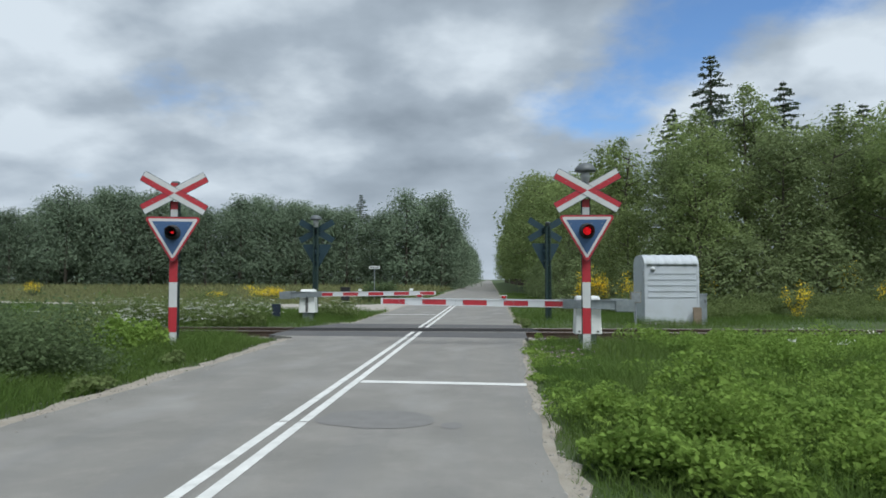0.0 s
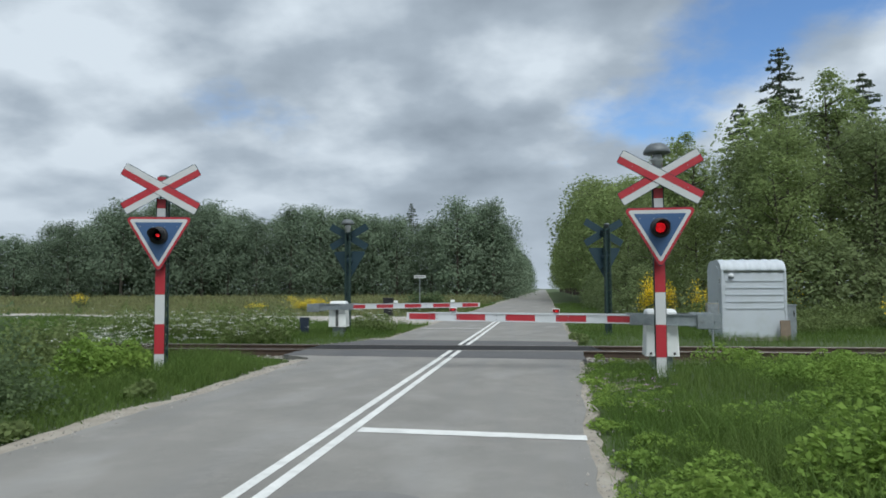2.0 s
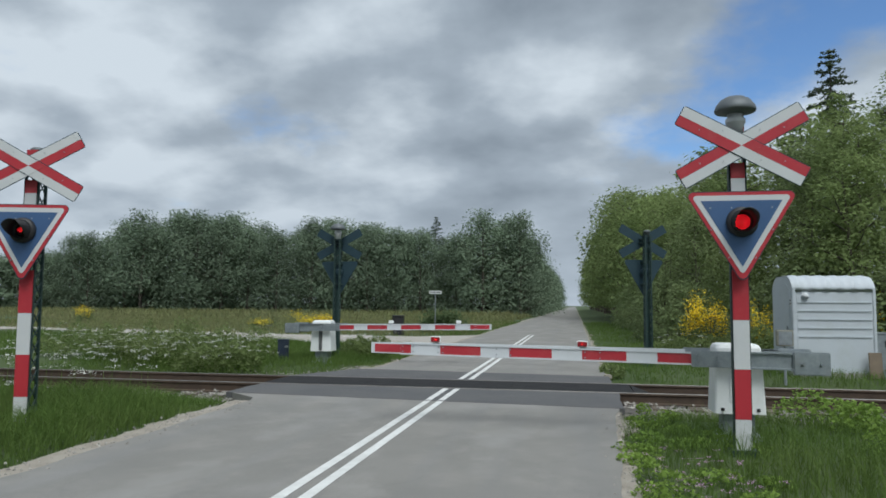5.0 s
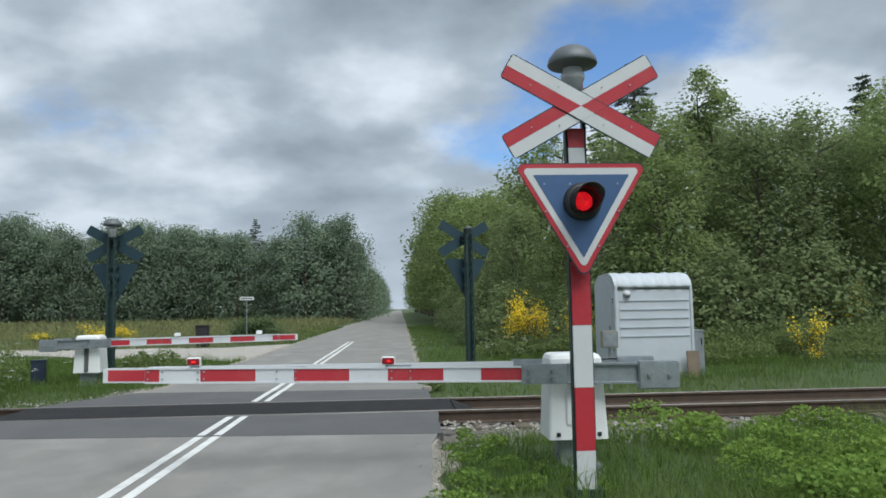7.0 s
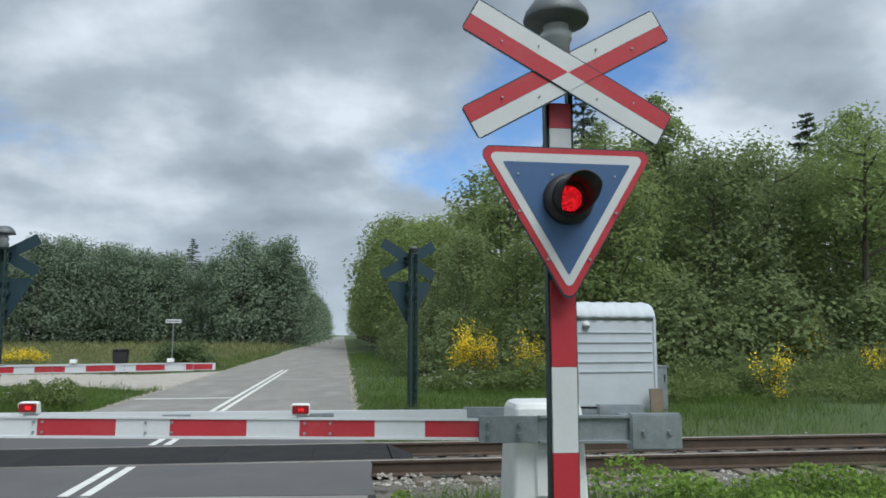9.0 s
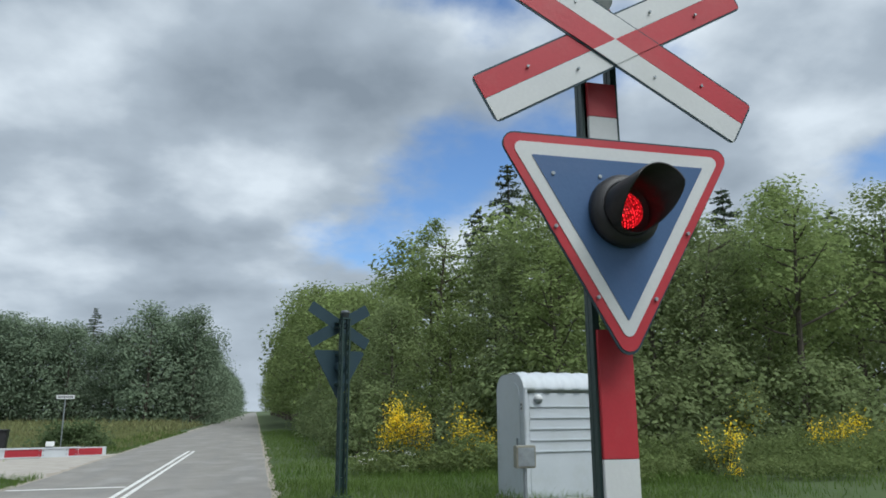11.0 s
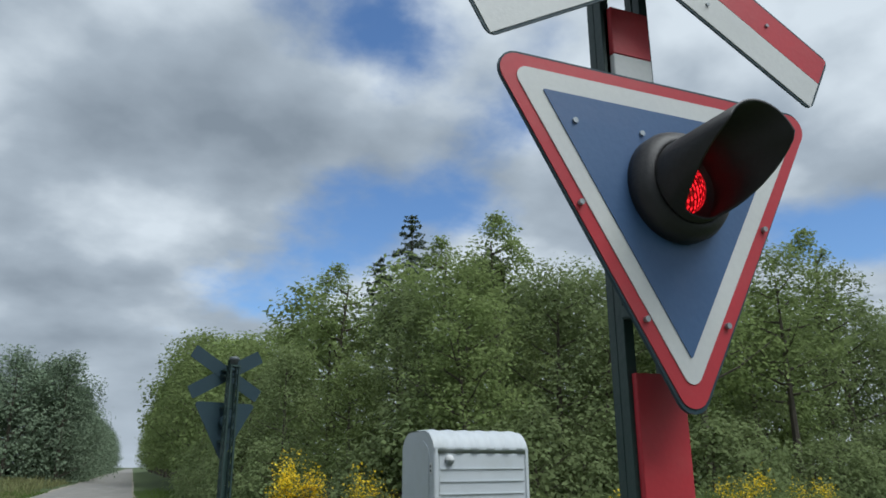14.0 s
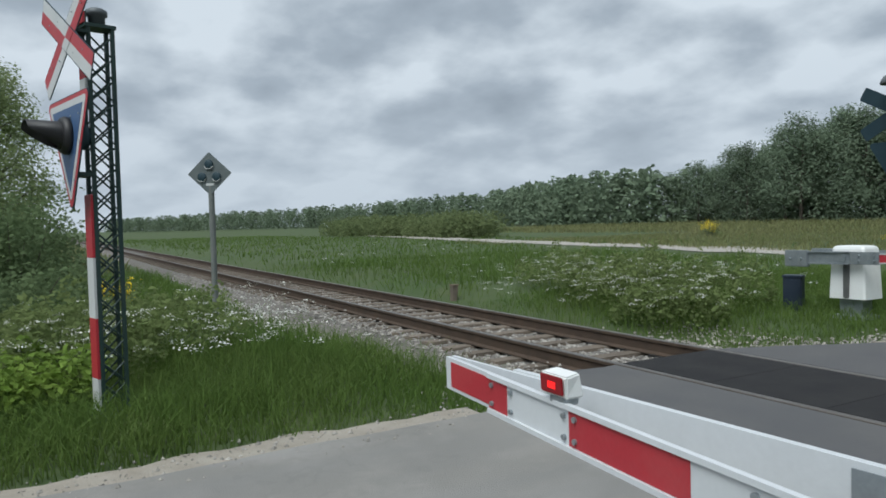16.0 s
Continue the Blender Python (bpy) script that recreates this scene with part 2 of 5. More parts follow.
M_RAILTOP = material("polished rail head", (0.20, 0.19, 0.18), 0.5, 0.7, color2=(0.14, 0.125, 0.11), scale=3, fine=50, bump=0.05)
M_SLEEPER = material("weathered sleeper", (0.20, 0.165, 0.13), 0.9, color2=(0.12, 0.10, 0.08), scale=4, fine=50, bump=0.6, per_object=0.2)
M_RED = material("red reflective sheet", (0.43, 0.032, 0.045), 0.45, color2=(0.36, 0.028, 0.04), scale=3, fine=60, bump=0.04, dirt=(0.40, 0.12, 0.11), dirt_amount=0.35)
M_WHITE = material("white reflective sheet", (0.58, 0.59, 0.59), 0.45, color2=(0.51, 0.52, 0.53), scale=3, fine=60, bump=0.04, dirt=(0.50, 0.51, 0.48), dirt_amount=0.4)
M_BLUE = material("blue reflective sheet", (0.05, 0.10, 0.215), 0.45, color2=(0.06, 0.115, 0.235), scale=3, fine=60, bump=0.04, dirt=(0.11, 0.14, 0.25), dirt_amount=0.3)
M_GREEN = material("dark green mast paint", (0.018, 0.040, 0.038), 0.5, color2=(0.028, 0.052, 0.046), scale=4, fine=40, bump=0.15)
M_BACK = material("weathered sign back", (0.014, 0.036, 0.050), 0.6, color2=(0.020, 0.045, 0.058), scale=3, fine=40, bump=0.1)
M_BLACK = material("black plastic", (0.018, 0.018, 0.020), 0.5, color2=(0.028, 0.028, 0.03), scale=6, fine=70, bump=0.1)
M_LENS = material("unlit red lens", (0.035, 0.010, 0.012), 0.25, bump=0.05)
M_GLOW = material("lit red lens", (1.0, 0.012, 0.02), 0.3, bump=0, emit=1.6)


def lens_cells(mat):
    """The moulded cells of the lens make the light uneven."""
    nt = mat.node_tree
    N, L = nt.nodes.new, nt.links.new
    co, mp, wv, vo = N("ShaderNodeTexCoord"), N("ShaderNodeMapping"), N("ShaderNodeTexWave"), N("ShaderNodeTexVoronoi")
    mp.inputs["Rotation"].default_value = (0, radians(24), 0)
    L(co.outputs["Object"], mp.inputs[0])
    wv.inputs["Scale"].default_value, wv.inputs["Distortion"].default_value, wv.inputs["Detail Scale"].default_value = 26, 1.2, 6
    vo.inputs["Scale"].default_value = 90
    L(mp.outputs[0], wv.inputs["Vector"]), L(mp.outputs[0], vo.inputs["Vector"])
    a, b, mul = N("ShaderNodeMapRange"), N("ShaderNodeMapRange"), N("ShaderNodeMath")
    a.inputs[1].default_value, a.inputs[2].default_value, a.inputs[3].default_value, a.inputs[4].default_value = 0.25, 0.75, 0.02, 1.7
    b.inputs[1].default_value, b.inputs[2].default_value, b.inputs[3].default_value, b.inputs[4].default_value = 0.1, 0.6, 1.9, 0.12
    L(wv.outputs["Fac"], a.inputs[0]), L(vo.outputs["Distance"], b.inputs[0])
    mul.operation = "MULTIPLY"
    L(a.outputs[0], mul.inputs[0]), L(b.outputs[0], mul.inputs[1])
    L(mul.outputs[0], nt.nodes["Principled BSDF"].inputs["Emission Strength"])


lens_cells(M_GLOW)
M_GLOW2 = material("lit barrier lamp", (1.0, 0.02, 0.02), 0.3, bump=0, emit=1.1)
M_LENS2 = material("red lamp glass", (0.24, 0.012, 0.018), 0.3, bump=0.1, emit=0.05)
M_BELL = material("grey bell hood", (0.10, 0.115, 0.125), 0.5, 0.2, color2=(0.14, 0.15, 0.155), scale=5, fine=50, bump=0.15)
M_GALV = material("galvanised steel", (0.36, 0.39, 0.41), 0.45, 0.6, color2=(0.26, 0.29, 0.31), scale=9, fine=45, bump=0.12, dirt=(0.20, 0.19, 0.17), dirt_amount=0.4)
M_PLASTIC = material("white moulded plastic", (0.78, 0.79, 0.78), 0.4, color2=(0.72, 0.73, 0.72), scale=2.5, fine=40, bump=0.05, dirt=(0.58, 0.59, 0.54), dirt_amount=0.35)
M_ALU = material("white painted aluminium", (0.61, 0.63, 0.65), 0.45, 0.0, color2=(0.55, 0.57, 0.59), scale=2, fine=40, bump=0.04, dirt=(0.5, 0.52, 0.52), dirt_amount=0.35)
M_HUT = material("light grey cabinet paint", (0.50, 0.535, 0.57), 0.5, color2=(0.45, 0.485, 0.52), scale=1.5, fine=40, bump=0.05, dirt=(0.36, 0.38, 0.35), dirt_amount=0.4)
M_CONC = material("concrete", (0.36, 0.35, 0.33), 0.9, color2=(0.26, 0.25, 0.24), scale=6, fine=60, bump=0.4)
M_WOOD = material("brown board", (0.22, 0.17, 0.12), 0.85, color2=(0.15, 0.12, 0.09), scale=5, fine=50, bump=0.3)
M_STRIP = material("dull dark steel", (0.10, 0.105, 0.105), 0.6, 0.3, color2=(0.15, 0.15, 0.145), scale=6, fine=40, bump=0.1)
M_DBLUE = material("dark blue cabinet paint", (0.018, 0.030, 0.055), 0.5, color2=(0.03, 0.04, 0.06), scale=5, fine=40, bump=0.1)
M_WRITING = material("dark lettering", (0.06, 0.06, 0.07), 0.6, bump=0)


# ---- mesh helpers ----
def part(name, bm, mat, parent=None, label=""):
    me = bpy.data.meshes.new(name)
    bm.to_mesh(me)
    bm.free()
    for m in mat if isinstance(mat, (list, tuple)) else [mat]:
        me.materials.append(m)
    ob = new(name, me)
    if parent:
        ob.parent = parent
    if label:
        ob["label"] = label
    return ob


def thing(name, label, category, at=None, group="", kind=""):
    ob = tagged(new(name), label, category, group, kind)
    if at:
        ob.matrix_basis = at
    return ob


def box(bm, x0, x1, y0, y1, z0, z1, bevel=0.0, m=None):
    g = bmesh.ops.create_cube(bm, size=1)
    vs = g["verts"]
    for v in vs:
        v.co = Vector(((x0 + x1) / 2 + v.co.x * (x1 - x0), (y0 + y1) / 2 + v.co.y * (y1 - y0), (z0 + z1) / 2 + v.co.z * (z1 - z0)))
    if bevel:
        es = list({e for v in vs for e in v.link_edges})
        r = bmesh.ops.bevel(bm, geom=es, offset=bevel, segments=2, affect="EDGES")
        vs = list({v for f in r["faces"] for v in f.verts} | {v for v in vs if v.is_valid})
    if m:
        bmesh.ops.transform(bm, matrix=m, verts=[v for v in vs if v.is_valid])
    return vs


def boxed(x0, x1, y0, y1, z0, z1, bevel=0.004, m=None):
    bm = bmesh.new()
    box(bm, x0, x1, y0, y1, z0, z1, bevel, m)
    return bm


def rod(bm, a, b, r, r2=None, n=8):
    a, b = Vector(a), Vector(b)
    q = (b - a).to_track_quat("Z", "Y").to_matrix().to_4x4()
    bmesh.ops.create_cone(bm, cap_ends=True, segments=n, radius1=r, radius2=r if r2 is None else r2, depth=(b - a).length, matrix=Matrix.Translation((a + b) / 2) @ q)


def lathe(profile, n=24):
    """Turned shape about z from (radius, height) pairs."""
    bm = bmesh.new()
    rings = [[bm.verts.new((r * math.cos(2 * math.pi * i / n), r * math.sin(2 * math.pi * i / n), z)) for i in range(n)] for r, z in profile]
    for a, b in zip(rings, rings[1:]):
        for i in range(n):
            bm.faces.new((a[i], a[(i + 1) % n], b[(i + 1) % n], b[i]))
    bm.faces.new(rings[0][::-1]), bm.faces.new(rings[-1])
    for f in bm.faces:
        f.smooth = True
    return bm


def slab(outline, y0, y1):
    """A plate in the xz plane from an outline, between two depths."""
    bm = bmesh.new()
    a = [bm.verts.new((x, y0, z)) for x, z in outline]
    b = [bm.verts.new((x, y1, z)) for x, z in outline]
    n = len(a)
    bm.faces.new(a), bm.faces.new(b[::-1])
    for i in range(n):
        bm.faces.new((a[i], b[i], b[(i + 1) % n], a[(i + 1) % n]))
    bmesh.ops.recalc_face_normals(bm, faces=bm.faces)
    return bm


def rounded(points, r, n=5):
    """A polygon with its corners rounded off."""
    out = []
    k = len(points)
    for i in range(k):
        p, a, b = Vector(points[i]), Vector(points[i - 1]), Vector(points[(i + 1) % k])
        u, v = (a - p).normalized(), (b - p).normalized()
        half = math.acos(max(-1, min(1, u.dot(v)))) / 2
        c = p + (u + v).normalized() * (r / math.sin(half))
        s, e = p + u * (r / math.tan(half)) - c, p + v * (r / math.tan(half)) - c
        a0, a1 = math.atan2(s.y, s.x), math.atan2(e.y, e.x)
        d = (a1 - a0 + math.pi) % (2 * math.pi) - math.pi
        out += [(c.x + r * math.cos(a0 + d * j / n), c.y + r * math.sin(a0 + d * j / n)) for j in range(n + 1)]
    return out


def raw(name, verts, faces, mat, parent=None, label="", smooth=False):
    me = bpy.data.meshes.new(name)
    me.from_pydata(verts, [], faces)
    for m in mat if isinstance(mat, (list, tuple)) else [mat]:
        me.materials.append(m)
    if smooth:
        me.shade_smooth()
    ob = new(name, me)
    if parent:
        ob.parent = parent
    if label:
        ob["label"] = label
    return ob


def quads_mesh(name, quads, mat, parent=None, label="", slots=None):
    """quads: an array of n x 4 x 3 corners, each its own piece."""
    q = np.asarray(quads, dtype=np.float32)
    n = len(q)
    me = bpy.data.meshes.new(name)
    me.vertices.add(n * 4)
    me.vertices.foreach_set("co", q.ravel())
    me.loops.add(n * 4)
    me.loops.foreach_set("vertex_index", np.arange(n * 4, dtype=np.int32))
    me.polygons.add(n)
    me.polygons.foreach_set("loop_start", np.arange(n, dtype=np.int32) * 4)
    me.polygons.foreach_set("loop_total", np.full(n, 4, dtype=np.int32))
    for m in mat if isinstance(mat, (list, tuple)) else [mat]:
        me.materials.append(m)
    if slots is not None:
        me.polygons.foreach_set("material_index", np.asarray(slots, dtype=np.int32))
    me.update()
    me.validate()
    ob = new(name, me)
    if parent:
        ob.parent = parent
    if label:
        ob["label"] = label
    return ob


def leaves_at(rng, pts, size, up=0.35, long=1.7, out=None):
    """Pointed leaf quads at the points, turned at random."""
    n = len(pts)
    d = rng.normal(size=(n, 3))
    d[:, 2] *= 0.6
    d /= np.linalg.norm(d, axis=1, keepdims=True)
    nn = rng.normal(size=(n, 3))
    nn[:, 2] += up * 3
    if out is not None:
        # the blades lie along the skin of their clump
        nn = nn * 0.5 + out
        nn /= np.linalg.norm(nn, axis=1, keepdims=True) + 1e-9
        d -= nn * (d * nn).sum(1, keepdims=True)
        d /= np.linalg.norm(d, axis=1, keepdims=True) + 1e-9
    s = np.cross(d, nn)
    s /= np.linalg.norm(s, axis=1, keepdims=True) + 1e-9
    sz = (size * rng.uniform(0.6, 1.35, n))[:, None]
    bend = np.cross(s, d) * sz * 0.18
    p = np.asarray(pts)
    return np.stack([p - d * sz * long * 0.5, p + s * sz * 0.5 + bend, p + d * sz * long * 0.5, p - s * sz * 0.5 + bend], 1)


def ground_z(x, y):
    """Height of the ground: flat by the road, a shallow trough under the track, a gentle rise into the meadow."""
    x, y = np.asarray(x, float), np.asarray(y, float)
    z = -0.05 + 0.05 * np.sin(x * 0.7 + 1.0) * np.cos(y * 0.6) * np.clip((np.abs(x + 4.1) - 4.5) / 3, 0, 1)
    far = np.clip((y - 34) / 60, 0, 1)
    z += far * far * 0.3
    road = np.clip(1 - (np.abs(x + 4.2) - 4.2) / 2.5, 0, 1)
    z = z * (1 - road) + -0.05 * road
    track = np.clip(1 - (np.abs(y - 6.0) - 1.9) / 1.6, 0, 1)
    return z * (1 - track) + -0.36 * track


# ---- ground, road, track ----
def make_ground():
    xs = np.unique(np.concatenate([np.linspace(-1600, -120, 16), np.linspace(-120, -30, 31), np.linspace(-30, 24, 109), np.linspace(24, 120, 33), np.linspace(120, 1600, 16)]))
    ys = np.unique(np.concatenate([np.linspace(-900, -60, 12), np.linspace(-60, -18, 15), np.linspace(-18, 42, 121), np.linspace(42, 160, 40), np.linspace(160, 2200, 22)]))
    X, Y = np.meshgrid(xs, ys)
    Z = ground_z(X, Y)
    nx, ny = len(xs), len(ys)
    v = np.stack([X, Y, Z], -1).reshape(-1, 3).tolist()
    f = [(j * nx + i, j * nx + i + 1, (j + 1) * nx + i + 1, (j + 1) * nx + i) for j in range(ny - 1) for i in range(nx - 1)]
    tagged(raw("ground", v, f, M_SOIL, smooth=True), "green meadow ground with grass and bare soil", "ground", kind="structure")


def strip(name, left, right, z, mat, label, cat, thick=0.06, kind="structure", n=0):
    """A flat sheet with thickness between two edges, each a function of y or a list of points."""
    v, f = [], []
    for (a, b) in zip(left, right):
        v += [(*a, z), (*b, z), (*a, z - thick), (*b, z - thick)]
    for i in range(len(left) - 1):
        k = i * 4
        f += [(k, k + 1, k + 5, k + 4), (k, k + 4, k + 6, k + 2), (k + 1, k + 3, k + 7, k + 5)]
    f += [(0, 2, 3, 1), (len(v) - 4, len(v) - 3, len(v) - 1, len(v) - 2)]
    return tagged(raw(name, v, f, mat), label, cat, kind=kind)


def wob(y, s, a=0.06):
    return a * (noise.noise((y * 0.9, s, 0)) + 0.6 * noise.noise((y * 2.7, s, 3)))


LEFT_Y, LEFT_X = (-8, -2, 3.1, 3.8, 6.9, 9.4, 40), (-6.78, -6.72, -6.86, -7.7, -7.7, -6.5, -6.6)
RIGHT_Y, RIGHT_X = (-4, -3, 1, 3.2, 9, 14), (-1.45, -1.36, -1.29, -1.13, -1.08, -1.15)


def left_edge(y):
    return float(np.interp(y, LEFT_Y, LEFT_X))


def right_edge(y):
    return float(np.interp(y, RIGHT_Y, RIGHT_X))


def make_road():
    ys = np.concatenate([np.arange(-40, 4.6, 0.3), [4.6]])
    ys2 = np.concatenate([[7.4], np.arange(7.6, 50, 0.4), np.arange(50, 200, 4), np.arange(200, 901, 50)])
    for k, yy in enumerate((ys, ys2)):
        le = [(left_edge(y) + wob(y, 1.5), y) for y in yy]
        re = [(right_edge(y) + wob(y, 7.5), y) for y in yy]
        strip("road", le, re, 0.0, M_ASPHALT, "worn grey asphalt country road with crumbling edges", "road", 0.10)
        le, re = [p for p in le if not 3.0 < p[1] < 8.6], [p for p in re if not 3.0 < p[1] < 8.6]
        strip("verge_sand", [(x - (0.34 if y < 2 else 0.22) + wob(y, 11, 0.3), y) for x, y in le], [(x + 0.15, y) for x, y in le], -0.014, M_SAND, "strip of sand and grit along the road edge", "verge", 0.08)
        strip("verge_sand", [(x - 0.15, y) for x, y in re], [(x + 0.14 + wob(y, 17, 0.25), y) for x, y in re], -0.014, M_SAND, "strip of sand and grit along the road edge", "verge", 0.08)
    # newer asphalt on both sides of the rails, butting against the rubber panels
    for l0, l1, r0, r1 in ((3.74, 5.16, 3.2, 5.16), (6.80, 8.75, 6.80, 8.25)):
        strip("crossing_asphalt", [((-7.75 if y < 6 else left_edge(y) - 0.03) + wob(y, 3, 0.05), y) for y in np.linspace(l0, l1, 9)], [(-1.02 + wob(y, 5, 0.05), y) for y in np.linspace(r0, r1, 9)], 0.006, M_ASPHALT2, "darker newer asphalt ramp beside the rails", "asphalt", 0.10)
    # gravel side track that leaves to the meadow
    cl = [(-6.2, 23.5), (-9, 23.4), (-13, 24.2), (-20, 27.2), (-30, 29.6), (-45, 31.5), (-70, 36), (-110, 44)]
    wd = [6.5, 3.8, 2.4, 1.9, 1.7, 1.7, 1.7, 1.8]
    pts = []
    for i in range(len(cl) - 1):
        for k in range(6):
            t = k / 6
            pts.append((cl[i][0] + (cl[i + 1][0] - cl[i][0]) * t, cl[i][1] + (cl[i + 1][1] - cl[i][1]) * t, wd[i] + (wd[i + 1] - wd[i]) * t))
    v, f = [], []
    for i, (x, y, w) in enumerate(pts):
        for s in (-1, 1):
            yy = y + s * w + wob(x, s + 4, 0.3)
            v.append((x, yy, float(ground_z(x, yy)) + 0.035))
    for i in range(len(pts) - 1):
        f.append((2 * i, 2 * i + 1, 2 * i + 3, 2 * i + 2))
    side = raw("gravel_track", v, f, M_GRAVEL)
    tagged(side, "pale gravel field track leaving the road", "track", kind="structure")


def make_verge_stones():
    rng = np.random.default_rng(15)
    oct_v = np.array([(1, 0, 0), (0, 1, 0), (-1, 0, 0), (0, -1, 0), (0, 0, 0.8), (0, 0, -0.8)])
    V, F = [], []
    for _ in range(1500):
        y = rng.uniform(-12, 3)
        if rng.random() < 0.65:
            x = left_edge(y) - rng.normal(0.12, 0.16)
        else:
            x = right_edge(y) + rng.normal(0.04, 0.08)
        r = 0.007 + 0.02 * rng.random() ** 3
        a = rng.uniform(0, 6.28)
        p = oct_v * rng.uniform(0.7, 1.2, (6, 1)) * r
        k = len(V)
        on = left_edge(y) + 0.08 < x < right_edge(y) - 0.08
        V += [(x + math.cos(a) * q[0] - math.sin(a) * q[1], y + math.sin(a) * q[0] + math.cos(a) * q[1], (0.003 if on else -0.011) + q[2]) for q in p]
        F += [(k + i, k + (i + 1) % 4, k + 4) for i in range(4)] + [(k + (i + 1) % 4, k + i, k + 5) for i in range(4)]
    tagged(raw("verge_stones", V, F, M_STONE), "small loose stones along the sandy road edges", "stones", kind="stuff")


def make_lines():
    def line(x0, x1, y0, y1, z, label):
        bm = bmesh.new()
        n = max(1, int(abs(y1 - y0) / 3))
        for i in range(n):
            a, b = y0 + (y1 - y0) * i / n, y0 + (y1 - y0) * (i + 1) / n
            vs = [bm.verts.new((x, y, z)) for x, y in ((x0, a), (x1, a), (x1, b), (x0, b))]
            bm.faces.new(vs)
        tagged(part("road_marking", bm, M_PAINT), label, "road marking", kind="structure")

    for x in (-4.14, -3.93):
        line(x, x + 0.105, -40, -7.62, 0.004, "worn white centre line on asphalt")
        line(x, x + 0.105, -7.58, 3.42, 0.004, "worn white centre line on asphalt")
        line(x, x + 0.105, 3.47, 5.10, 0.011, "worn white centre line on asphalt")
        line(x, x + 0.105, 6.86, 8.48, 0.011, "worn white centre line on asphalt")
        line(x, x + 0.105, 8.54, 30, 0.004, "worn white centre line on asphalt")
    bm = bmesh.new()
    bm.faces.new([bm.verts.new((x, y, 0.005)) for x, y in ((-3.80, -4.77), (-1.46, -4.94), (-1.46, -4.70), (-3.80, -4.53))])
    tagged(part("stop_line", bm, M_PAINT), "white stop line across the lane", "road marking", kind="structure")
    bm = bmesh.new()
    bm.faces.new([bm.verts.new((x, y, 0.005)) for x, y in ((-6.5, 14.8), (-4.16, 14.9), (-4.16, 15.1), (-6.5, 15.0))])
    tagged(part("stop_line", bm, M_PAINT), "white stop line across the lane", "road marking", kind="structure")
    # tar patches
    for x, y, a, b in ((-3.15, -7.4, 0.62, 0.5), (-2.35, -7.7, 0.11, 0.16)):
        pts = [(x + a * math.cos(t) * (1 + 0.2 * noise.noise((math.cos(t) * 2, math.sin(t) * 2, x))), y + b * math.sin(t) * (1 + 0.25 * noise.noise((math.sin(t) * 2, math.cos(t) * 2, y)))) for t in np.linspace(0, 2 * math.pi, 28)[:-1]]
        bm = bmesh.new()
        bm.faces.new([bm.verts.new((px, py, 0.004)) for px, py in pts])
        tagged(part("asphalt_stain", bm, M_STAIN), "darker oily stain on the asphalt", "stain", kind="structure")


M_STAIN = material("oil stained asphalt", (0.165, 0.16, 0.155), 0.85, color2=(0.20, 0.195, 0.19), scale=5, fine=90, bump=0.3)
TRACK_Y, RAIL_Z = 5.98, 0.012


def rail_bm(y, x0, x1):
    prof = [(-0.075, 0), (0.075, 0), (0.075, 0.012), (0.012, 0.03), (0.012, 0.128), (0.036, 0.140), (0.036, 0.168), (0.028, 0.176), (-0.028, 0.176), (-0.036, 0.168), (-0.036, 0.140), (-0.012, 0.128), (-0.012, 0.03), (-0.075, 0.012)]
    bm = bmesh.new()
    n = max(2, int((x1 - x0) / 6))
    rings = [[bm.verts.new((x0 + (x1 - x0) * i / n, y + a, RAIL_Z - 0.2 + b * 1.137)) for a, b in prof] for i in range(n + 1)]
    k = len(prof)
    for a, b in zip(rings, rings[1:]):
        for i in range(k):
            f = bm.faces.new((a[i], b[i], b[(i + 1) % k], a[(i + 1) % k]))
            if i in (6, 7, 8):
                f.material_index = 1
    bm.faces.new(rings[0]), bm.faces.new(rings[-1][::-1])
    bmesh.ops.recalc_face_normals(bm, faces=bm.faces)
    return bm


